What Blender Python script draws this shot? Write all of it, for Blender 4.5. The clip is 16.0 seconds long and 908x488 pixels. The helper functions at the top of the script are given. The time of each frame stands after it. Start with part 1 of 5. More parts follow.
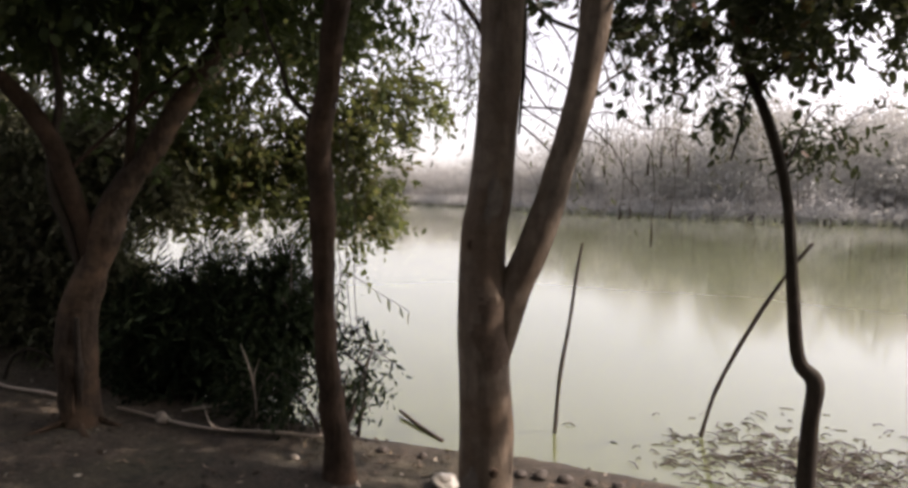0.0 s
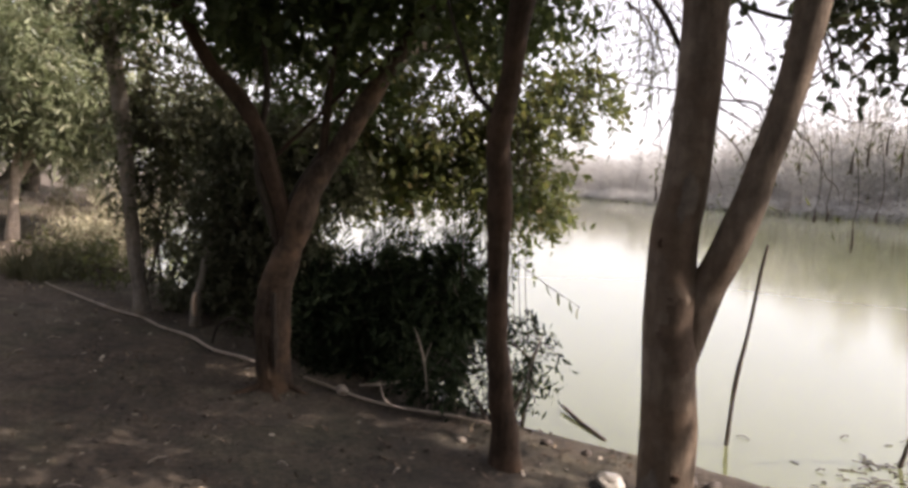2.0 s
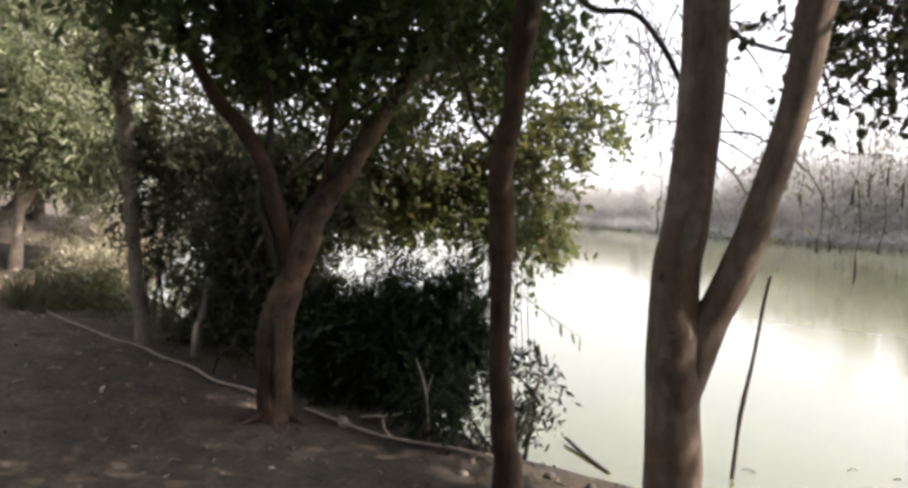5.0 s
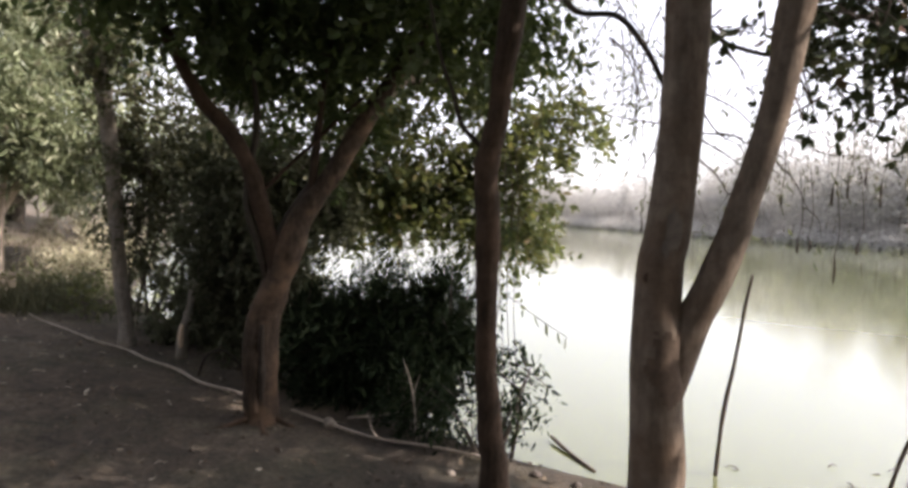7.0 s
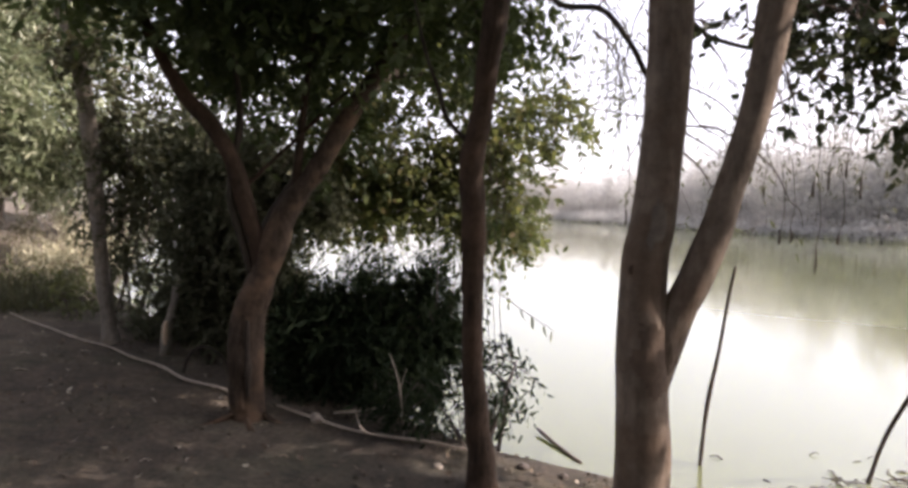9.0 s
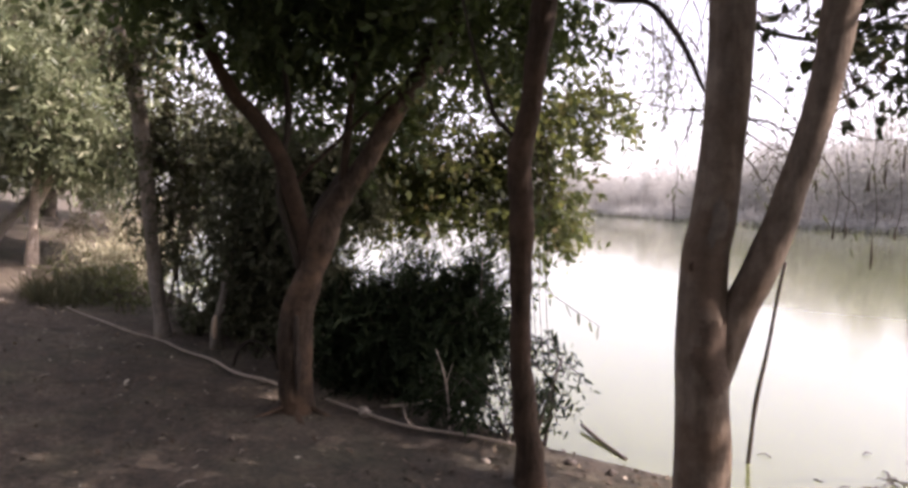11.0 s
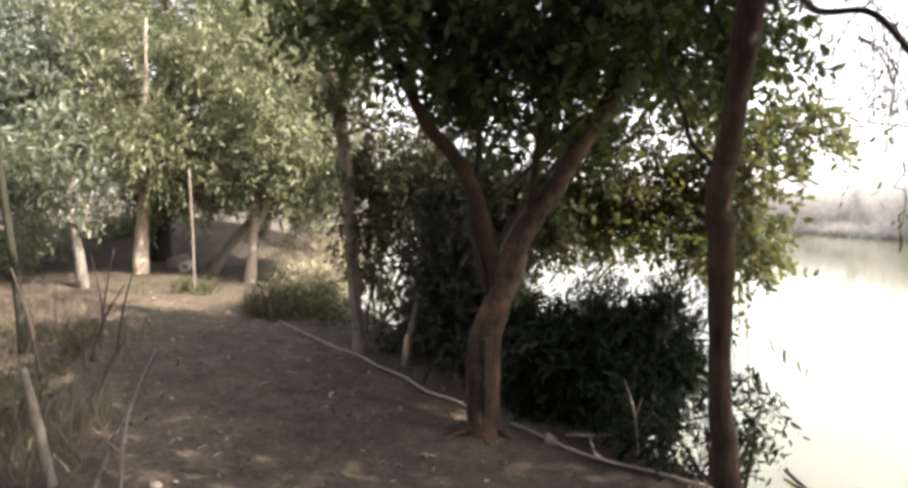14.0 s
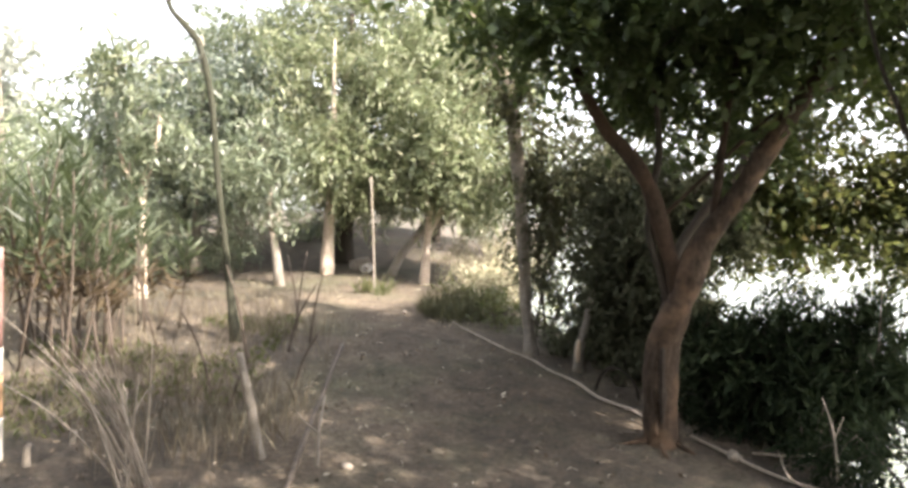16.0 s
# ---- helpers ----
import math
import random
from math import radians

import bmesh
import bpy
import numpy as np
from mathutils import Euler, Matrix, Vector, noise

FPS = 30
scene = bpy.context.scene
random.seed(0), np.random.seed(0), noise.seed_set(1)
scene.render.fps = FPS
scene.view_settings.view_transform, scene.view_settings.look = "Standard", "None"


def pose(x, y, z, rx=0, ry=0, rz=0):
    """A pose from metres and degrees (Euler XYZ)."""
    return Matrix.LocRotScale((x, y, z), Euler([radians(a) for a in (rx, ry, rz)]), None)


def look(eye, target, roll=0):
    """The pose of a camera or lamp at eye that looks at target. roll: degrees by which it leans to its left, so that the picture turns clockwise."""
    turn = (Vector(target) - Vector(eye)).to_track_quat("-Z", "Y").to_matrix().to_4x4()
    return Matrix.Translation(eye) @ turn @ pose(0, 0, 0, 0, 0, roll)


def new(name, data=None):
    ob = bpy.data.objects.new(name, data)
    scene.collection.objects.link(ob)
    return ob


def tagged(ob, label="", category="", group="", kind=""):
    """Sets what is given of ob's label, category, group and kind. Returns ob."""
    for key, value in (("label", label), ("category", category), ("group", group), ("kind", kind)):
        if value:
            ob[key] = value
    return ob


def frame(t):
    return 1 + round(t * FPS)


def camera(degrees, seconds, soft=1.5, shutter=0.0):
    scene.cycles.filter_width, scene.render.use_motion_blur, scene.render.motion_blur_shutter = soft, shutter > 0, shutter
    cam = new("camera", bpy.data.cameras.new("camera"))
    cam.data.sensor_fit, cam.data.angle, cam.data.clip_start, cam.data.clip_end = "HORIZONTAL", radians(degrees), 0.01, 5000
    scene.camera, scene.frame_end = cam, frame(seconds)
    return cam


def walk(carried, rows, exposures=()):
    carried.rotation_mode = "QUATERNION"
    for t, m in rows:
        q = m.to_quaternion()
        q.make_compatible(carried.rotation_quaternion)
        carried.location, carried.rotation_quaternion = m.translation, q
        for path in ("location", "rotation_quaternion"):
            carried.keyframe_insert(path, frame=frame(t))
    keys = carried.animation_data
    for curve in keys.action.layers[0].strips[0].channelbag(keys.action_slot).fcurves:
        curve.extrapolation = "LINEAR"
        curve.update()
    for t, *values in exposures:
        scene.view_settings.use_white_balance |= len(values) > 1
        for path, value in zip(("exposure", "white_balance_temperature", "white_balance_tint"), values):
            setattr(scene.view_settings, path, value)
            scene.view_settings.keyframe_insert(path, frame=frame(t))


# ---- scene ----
cam = camera(67.5, 16.0, soft=3.3)
PATH = [
    (0, (-0.044, 0.368, 1.539), (-0.046, 2.363, 1.4), 1.5),
    (0.5, (-0.06, 0.365, 1.551), (-0.191, 2.354, 1.396), 1.7),
    (1, (-0.096, 0.355, 1.537), (-0.446, 2.318, 1.384), 1.6),
    (1.5, (-0.118, 0.322, 1.541), (-0.588, 2.259, 1.372), 1.8),
    (2, (-0.121, 0.335, 1.54), (-0.585, 2.272, 1.362), 2.9),
    (2.5, (-0.12, 0.345, 1.548), (-0.583, 2.284, 1.381), 3.0),
    (3, (-0.122, 0.343, 1.553), (-0.594, 2.281, 1.416), 3.1),
    (5.5, (-0.119, 0.323, 1.555), (-0.591, 2.264, 1.461), 2.8),
    (6, (-0.117, 0.314, 1.565), (-0.563, 2.261, 1.465), 2.7),
    (6.5, (-0.116, 0.313, 1.566), (-0.552, 2.263, 1.467), 2.5),
    (7, (-0.121, 0.307, 1.562), (-0.555, 2.257, 1.469), 2.8),
    (7.5, (-0.114, 0.311, 1.562), (-0.498, 2.271, 1.459), 2.9),
    (8, (-0.109, 0.325, 1.557), (-0.493, 2.285, 1.454), 2.6),
    (10.5, (-0.17, 0.271, 1.566), (-0.598, 2.221, 1.441), 2.1),
    (11, (-0.188, 0.268, 1.566), (-0.679, 2.203, 1.439), 2.1),
    (11.5, (-0.215, 0.242, 1.576), (-0.778, 2.159, 1.479), 1.8),
    (12, (-0.233, 0.229, 1.578), (-0.808, 2.142, 1.488), 2.8),
    (12.5, (-0.232, 0.246, 1.585), (-0.921, 2.121, 1.48), 2.4),
    (13, (-0.231, 0.223, 1.598), (-1.028, 2.056, 1.52), 2.2),
    (13.5, (-0.235, 0.21, 1.622), (-1.099, 2.011, 1.544), 2.4),
    (14, (-0.247, 0.203, 1.637), (-1.219, 1.948, 1.544), 1.8),
    (14.5, (-0.239, 0.161, 1.649), (-1.318, 1.844, 1.57), 1.8),
    (15, (-0.265, 0.184, 1.614), (-1.416, 1.819, 1.55), 2.1),
    (15.5, (-0.27, 0.17, 1.611), (-1.519, 1.731, 1.562), 2.2),
    (16, (-0.276, 0.115, 1.607), (-1.637, 1.578, 1.52), 1.8),
]
walk(cam, [(t, look(eye, target, roll)) for t, eye, target, roll in PATH],
     [(0, 0.62, 6850, 23), (1.5, 0.88, 6850, 24), (3, 1.02, 6850, 23), (5.5, 1.2, 6650, 19), (8, 1.16, 6550, 22), (11, 1.22, 6600, 31), (12.5, 1.37, 6600, 35), (14, 1.68, 6850, 20), (15, 1.93, 6780, 18), (16, 2.28, 6700, 15)])

# ---- light ----
SUN_AZ, SUN_EL = 89.0, 44.0          # degrees to the right of +y, and above the horizon
world = bpy.data.worlds.new("sky")
scene.world = world
world.use_nodes = True
wn = world.node_tree.nodes
sky = wn.new("ShaderNodeTexSky")
sky.sky_type = "NISHITA"
sky.sun_disc = False
sky.sun_elevation, sky.sun_rotation = radians(SUN_EL), radians(SUN_AZ)
sky.altitude, sky.air_density, sky.dust_density, sky.ozone_density = 0, 1.0, 2.0, 1.0
wn["Background"].inputs["Strength"].default_value = 0.15
haze = wn.new("ShaderNodeHueSaturation")          # thin white haze over the whole sky
haze.inputs["Saturation"].default_value, haze.inputs["Value"].default_value = 0.3, 1.3
world.node_tree.links.new(sky.outputs["Color"], haze.inputs["Color"])
world.node_tree.links.new(haze.outputs["Color"], wn["Background"].inputs["Color"])
sun = new("sun", bpy.data.lights.new("sun", "SUN"))
sun.data.energy, sun.data.angle, sun.data.color = 4.7, radians(0.6), (1.0, 0.93, 0.82)
sun.matrix_world = look((0, 0, 30), (-math.sin(radians(SUN_AZ)) * math.cos(radians(SUN_EL)), -math.cos(radians(SUN_AZ)) * math.cos(radians(SUN_EL)), 30 - math.sin(radians(SUN_EL))))

WATER_Z = -0.47
rng = np.random.default_rng(7)


# ---- materials ----
def material(name):
    m = bpy.data.materials.new(name)
    m.use_nodes = True
    return m, m.node_tree.nodes, m.node_tree.links, m.node_tree.nodes["Principled BSDF"]


def ramp(nodes, stops):
    r = nodes.new("ShaderNodeValToRGB")
    e = r.color_ramp.elements
    while len(e) < len(stops):
        e.new(0.5)
    for k, (p, c) in enumerate(stops):
        e[k].position, e[k].color = p, (*c, 1)
    return r


def noise_tex(nodes, links, scale, detail=5.0, rough=0.6, stretch=None):
    co = nodes.new("ShaderNodeTexCoord")
    n = nodes.new("ShaderNodeTexNoise")
    n.inputs["Scale"].default_value, n.inputs["Detail"].default_value, n.inputs["Roughness"].default_value = scale, detail, rough
    if stretch:
        mp = nodes.new("ShaderNodeMapping")
        mp.inputs["Scale"].default_value = stretch
        links.new(co.outputs["Object"], mp.inputs["Vector"])
        links.new(mp.outputs["Vector"], n.inputs["Vector"])
    else:
        links.new(co.outputs["Object"], n.inputs["Vector"])
    return n


def mix_col(nodes, links, fac, a, b, mode="MIX"):
    mx = nodes.new("ShaderNodeMix")
    mx.data_type, mx.blend_type = "RGBA", mode
    for sock, v in ((mx.inputs[0], fac), (mx.inputs[6], a), (mx.inputs[7], b)):
        if hasattr(v, "is_linked"):
            links.new(v, sock)
        else:
            sock.default_value = v
    return mx.outputs[2]


def bark(name, dark, light, patch, rough=0.85, grain=(14, 14, 3.0), bump=0.5):
    m, n, l, p = material(name)
    a = noise_tex(n, l, 3.0, 8, 0.68, grain)
    r = ramp(n, [(0.3, dark), (0.62, light)])
    l.new(a.outputs["Fac"], r.inputs["Fac"])
    b = noise_tex(n, l, 2.6, 5, 0.6)
    rb = ramp(n, [(0.47, (0, 0, 0)), (0.6, (1, 1, 1))])
    l.new(b.outputs["Fac"], rb.inputs["Fac"])
    c = noise_tex(n, l, 24, 4, 0.7)
    col = mix_col(n, l, rb.outputs["Color"], r.outputs["Color"], (*patch, 1))
    rc = ramp(n, [(0.3, (0.6, 0.6, 0.6)), (0.6, (1.1, 1.1, 1.1))])
    l.new(c.outputs["Fac"], rc.inputs["Fac"])
    l.new(mix_col(n, l, 0.7, col, rc.outputs["Color"], "MULTIPLY"), p.inputs["Base Color"])
    p.inputs["Roughness"].default_value, p.inputs["Specular IOR Level"].default_value = rough, 0.15
    bp = n.new("ShaderNodeBump")
    bp.inputs["Strength"].default_value, bp.inputs["Distance"].default_value = bump, 0.02
    l.new(a.outputs["Fac"], bp.inputs["Height"])
    l.new(bp.outputs["Normal"], p.inputs["Normal"])
    return m


def leaf_mat(name, stops, trans=0.35, tcol=(0.28, 0.32, 0.08), rough=0.6, spec=0.3):
    m, n, l, p = material(name)
    g = n.new("ShaderNodeNewGeometry")
    r = ramp(n, stops)
    l.new(g.outputs["Random Per Island"], r.inputs["Fac"])
    nz = noise_tex(n, l, 1.1, 3)
    rz = ramp(n, [(0.35, (0.65, 0.65, 0.65)), (0.65, (1.15, 1.15, 1.1))])
    l.new(nz.outputs["Fac"], rz.inputs["Fac"])
    col = mix_col(n, l, 1.0, r.outputs["Color"], rz.outputs["Color"], "MULTIPLY")
    l.new(col, p.inputs["Base Color"])
    p.inputs["Roughness"].default_value = rough
    p.inputs["Specular IOR Level"].default_value = spec
    t = n.new("ShaderNodeBsdfTranslucent")
    l.new(mix_col(n, l, 0.55, col, (*tcol, 1)), t.inputs["Color"])
    mx = n.new("ShaderNodeMixShader")
    mx.inputs[0].default_value = trans
    l.new(p.outputs[0], mx.inputs[1])
    l.new(t.outputs[0], mx.inputs[2])
    l.new(mx.outputs[0], n["Material Output"].inputs["Surface"])
    return m


def plain(name, a, b, scale=20, rough=0.8, bump=0.2, stretch=None):
    m, n, l, p = material(name)
    t = noise_tex(n, l, scale, 6, 0.65, stretch)
    r = ramp(n, [(0.32, a), (0.66, b)])
    l.new(t.outputs["Fac"], r.inputs["Fac"])
    l.new(r.outputs["Color"], p.inputs["Base Color"])
    p.inputs["Roughness"].default_value = rough
    bp = n.new("ShaderNodeBump")
    bp.inputs["Strength"].default_value, bp.inputs["Distance"].default_value = bump, 0.01
    l.new(t.outputs["Fac"], bp.inputs["Height"])
    l.new(bp.outputs["Normal"], p.inputs["Normal"])
    return m


M_FORK = bark("smooth_tan_bark", (0.095, 0.076, 0.058), (0.215, 0.172, 0.132), (0.13, 0.094, 0.066), 0.8, (9, 9, 2.0), 0.5)
M_BROWN = bark("brown_bark", (0.016, 0.011, 0.008), (0.055, 0.038, 0.026), (0.068, 0.044, 0.029))
M_YBARK = bark("red_brown_bark", (0.019, 0.014, 0.010), (0.075, 0.054, 0.038), (0.125, 0.082, 0.053), 0.85, (9, 9, 2.4), 0.8)
M_GREY = bark("grey_bark", (0.13, 0.115, 0.095), (0.28, 0.25, 0.21), (0.2, 0.17, 0.13))
M_DARK = bark("dark_bark", (0.022, 0.018, 0.014), (0.06, 0.048, 0.038), (0.045, 0.04, 0.03))
M_OLIVE = bark("olive_grey_bark", (0.025, 0.026, 0.018), (0.06, 0.06, 0.043), (0.04, 0.042, 0.028))
M_SCAR = plain("rough_scar", (0.075, 0.052, 0.036), (0.13, 0.092, 0.064), 30, 0.95, 0.4)
M_GREYSTAIN = plain("grey_stain", (0.095, 0.08, 0.066), (0.17, 0.145, 0.118), 22, 0.9, 0.3)
M_PALE = bark("pale_bark", (0.38, 0.3, 0.235), (0.58, 0.49, 0.4), (0.46, 0.37, 0.29), 0.8)
M_TWIG = plain("twig_bark", (0.035, 0.026, 0.02), (0.10, 0.075, 0.055), 40)
M_CANE = plain("bleached_cane", (0.22, 0.18, 0.14), (0.42, 0.36, 0.29), 30, 0.7, 0.2, (3, 3, 0.5))
M_DRYCANE = plain("grey_dry_cane", (0.14, 0.118, 0.095), (0.27, 0.235, 0.19), 30, 0.8, 0.2, (3, 3, 0.5))
M_CUT = plain("fresh_cut_wood", (0.45, 0.33, 0.22), (0.62, 0.48, 0.34), 30)
M_STONE = plain("pale_stone", (0.16, 0.13, 0.10), (0.3, 0.26, 0.21), 30)
M_STICK = plain("wet_stick", (0.03, 0.023, 0.018), (0.085, 0.06, 0.048), 30)

M_MUD = plain("damp_mud", (0.03, 0.024, 0.019), (0.075, 0.06, 0.047), 25, 0.8, 0.5)

L_DARK = leaf_mat("dark_glossy_leaf", [(0.0, (0.028, 0.044, 0.021)), (0.5, (0.048, 0.072, 0.031)), (1.0, (0.085, 0.11, 0.05))], 0.3, (0.2, 0.26, 0.07))
# leaf green darkened below its own tone: the bush's shade put into colour
L_BUSH = leaf_mat("shade_darkened_leaf", [(0.0, (0.014, 0.021, 0.013)), (0.6, (0.024, 0.036, 0.02)), (1.0, (0.045, 0.06, 0.032))], 0.15, (0.08, 0.11, 0.04), 0.85, 0.06)
# shaded copy of the olive leaf: duller colour, almost no gloss
L_SHADE = leaf_mat("shaded_olive_leaf", [(0.0, (0.06, 0.067, 0.044)), (0.6, (0.105, 0.112, 0.074)), (1.0, (0.16, 0.16, 0.108))], 0.28, (0.2, 0.22, 0.11), 0.85, 0.1)
L_NARROW = leaf_mat("narrow_green_leaf", [(0.0, (0.035, 0.05, 0.028)), (0.6, (0.07, 0.09, 0.05)), (1.0, (0.15, 0.17, 0.1))], 0.3, (0.2, 0.25, 0.1), 0.5, 0.35)
L_BRONZE = leaf_mat("bronzed_leaf", [(0.0, (0.05, 0.04, 0.025)), (0.6, (0.09, 0.066, 0.04)), (1.0, (0.15, 0.115, 0.07))], 0.25, (0.18, 0.12, 0.06), 0.7, 0.2)
L_BROAD = leaf_mat("broad_leaf", [(0.0, (0.02, 0.03, 0.016)), (0.6, (0.035, 0.05, 0.024)), (0.93, (0.05, 0.06, 0.03)), (1.0, (0.11, 0.04, 0.025))], 0.18, (0.14, 0.16, 0.05))
L_BACK = leaf_mat("backlit_leaf", [(0.0, (0.03, 0.043, 0.02)), (0.5, (0.055, 0.075, 0.03)), (0.8, (0.11, 0.12, 0.045)), (1.0, (0.17, 0.12, 0.06))], 0.42, (0.27, 0.3, 0.095))
# sunlit copy of the olive leaf: sunshine put into its paler colours
L_LIT = leaf_mat("sunlit_olive_leaf", [(0.0, (0.05, 0.066, 0.034)), (0.45, (0.13, 0.155, 0.078)), (0.8, (0.235, 0.255, 0.155)), (1.0, (0.35, 0.35, 0.245))], 0.3, (0.3, 0.34, 0.18), 0.5, 0.42)
L_VINE = leaf_mat("dull_vine_leaf", [(0.0, (0.05, 0.055, 0.032)), (0.6, (0.085, 0.09, 0.05)), (1.0, (0.13, 0.115, 0.075))], 0.3, (0.2, 0.2, 0.08))
L_GREYGREEN = leaf_mat("grey_green_leaf", [(0.0, (0.075, 0.095, 0.065)), (0.6, (0.13, 0.155, 0.10)), (1.0, (0.23, 0.25, 0.17))], 0.3, (0.3, 0.36, 0.2), 0.42, 0.6)
L_WEED = leaf_mat("weed_leaf", [(0.0, (0.05, 0.058, 0.034)), (0.6, (0.085, 0.092, 0.05)), (1.0, (0.16, 0.135, 0.085))], 0.35)
L_DRY = leaf_mat("dry_grass", [(0.0, (0.18, 0.17, 0.112)), (0.6, (0.33, 0.31, 0.21)), (1.0, (0.52, 0.485, 0.35))], 0.3, (0.4, 0.37, 0.23), 0.8)
L_DULL = leaf_mat("dull_dry_stalk", [(0.0, (0.08, 0.066, 0.048)), (0.6, (0.135, 0.113, 0.082)), (1.0, (0.25, 0.215, 0.155))], 0.2, (0.2, 0.165, 0.1), 0.85)
L_LITTER = leaf_mat("fallen_leaf", [(0.0, (0.07, 0.05, 0.035)), (0.5, (0.13, 0.1, 0.073)), (0.85, (0.25, 0.2, 0.145)), (1.0, (0.5, 0.45, 0.37))], 0.1, (0.3, 0.2, 0.1), 0.8)
# far leaves paled toward grey: distance haze put into their colour
L_FAR = leaf_mat("far_leaf_painted_haze", [(0.0, (0.46, 0.455, 0.455)), (0.6, (0.49, 0.485, 0.475)), (1.0, (0.53, 0.52, 0.5))], 0.5, (0.5, 0.495, 0.465), 0.9, 0.05)
L_HAZE = leaf_mat("pale_leaf_painted_haze", [(0.0, (0.3, 0.32, 0.29)), (0.6, (0.38, 0.4, 0.35)), (1.0, (0.46, 0.47, 0.42))], 0.5, (0.42, 0.44, 0.37), 0.9, 0.1)
L_BLUE = leaf_mat("blue_green_leaf", [(0.0, (0.04, 0.055, 0.045)), (0.6, (0.08, 0.1, 0.08)), (1.0, (0.18, 0.2, 0.16))], 0.25, (0.16, 0.2, 0.12), 0.42, 0.6)
# reed green paled the same way to stand for haze
L_REED = leaf_mat("far_reed_painted_haze", [(0.0, (0.3, 0.31, 0.25)), (1.0, (0.4, 0.4, 0.32))], 0.35, (0.36, 0.37, 0.26), 0.9)

# soil: brown earth, trampled paler path, greenish moss patches, fine crumbs
M_SOIL, n, l, p = material("bare_earth")
big = noise_tex(n, l, 0.55, 6, 0.62)
rb = ramp(n, [(0.3, (0.046, 0.037, 0.026)), (0.5, (0.08, 0.063, 0.044)), (0.72, (0.138, 0.109, 0.077))])
l.new(big.outputs["Fac"], rb.inputs["Fac"])
moss = noise_tex(n, l, 0.9, 5, 0.6)
rm = ramp(n, [(0.48, (0, 0, 0)), (0.7, (0.7, 0.7, 0.7))])
l.new(moss.outputs["Fac"], rm.inputs["Fac"])
c1 = mix_col(n, l, rm.outputs["Color"], rb.outputs["Color"], (0.078, 0.08, 0.044, 1))
fine = noise_tex(n, l, 26, 8, 0.75)
rf = ramp(n, [(0.34, (0.48, 0.48, 0.48)), (0.5, (0.95, 0.95, 0.95)), (0.68, (1.6, 1.55, 1.5))])
l.new(fine.outputs["Fac"], rf.inputs["Fac"])
mid = noise_tex(n, l, 4.5, 6, 0.7)
rmid = ramp(n, [(0.32, (0.42, 0.41, 0.4)), (0.5, (0.95, 0.95, 0.95)), (0.68, (1.5, 1.46, 1.42))])
l.new(mid.outputs["Fac"], rmid.inputs["Fac"])
c2 = mix_col(n, l, 0.8, c1, rmid.outputs["Color"], "MULTIPLY")
c3 = mix_col(n, l, 1.0, c2, rf.outputs["Color"], "MULTIPLY")
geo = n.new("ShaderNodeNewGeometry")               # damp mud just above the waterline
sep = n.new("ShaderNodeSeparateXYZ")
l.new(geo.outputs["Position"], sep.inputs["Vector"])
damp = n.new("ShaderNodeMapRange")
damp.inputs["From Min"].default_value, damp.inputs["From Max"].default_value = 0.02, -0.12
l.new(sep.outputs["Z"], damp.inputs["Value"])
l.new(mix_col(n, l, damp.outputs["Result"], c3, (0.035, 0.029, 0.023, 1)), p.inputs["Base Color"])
p.inputs["Roughness"].default_value = 0.95
bp = n.new("ShaderNodeBump")
bp.inputs["Strength"].default_value, bp.inputs["Distance"].default_value = 0.9, 0.03
l.new(fine.outputs["Fac"], bp.inputs["Height"])
l.new(bp.outputs["Normal"], p.inputs["Normal"])

# milky lake water
M_WATER, n, l, p = material("milky_lake_water")
w1 = noise_tex(n, l, 0.05, 3)
rw = ramp(n, [(0.35, (0.118, 0.132, 0.064)), (0.65, (0.152, 0.165, 0.09))])
l.new(w1.outputs["Fac"], rw.inputs["Fac"])
l.new(rw.outputs["Color"], p.inputs["Base Color"])
p.inputs["Roughness"].default_value, p.inputs["IOR"].default_value = 0.055, 1.75
p.inputs["Subsurface Weight"].default_value, p.inputs["Subsurface Scale"].default_value = 1.0, 0.35
p.inputs["Subsurface Radius"].default_value = (1.0, 1.0, 0.7)
w2 = noise_tex(n, l, 1.2, 3, 0.5, (1, 0.5, 1))
bp = n.new("ShaderNodeBump")
bp.inputs["Strength"].default_value, bp.inputs["Distance"].default_value = 0.06, 0.02
l.new(w2.outputs["Fac"], bp.inputs["Height"])
l.new(bp.outputs["Normal"], p.inputs["Normal"])


# ---- building helpers ----
def mesh_from(name, verts, faces):
    me = bpy.data.meshes.new(name)
    me.from_pydata([tuple(v) for v in verts], [], [tuple(f) for f in faces])
    me.update()
    return me


def base_of(parent):
    v = Vector((0, 0, 0))
    while parent:
        v += parent.location
        parent = parent.parent
    return v


def thing(name, at, label, category, group="", kind=""):
    """An Empty at the base of a thing."""
    e = new(name)
    e.empty_display_size = 0.1
    e.location = at
    return tagged(e, label, category, group, kind)


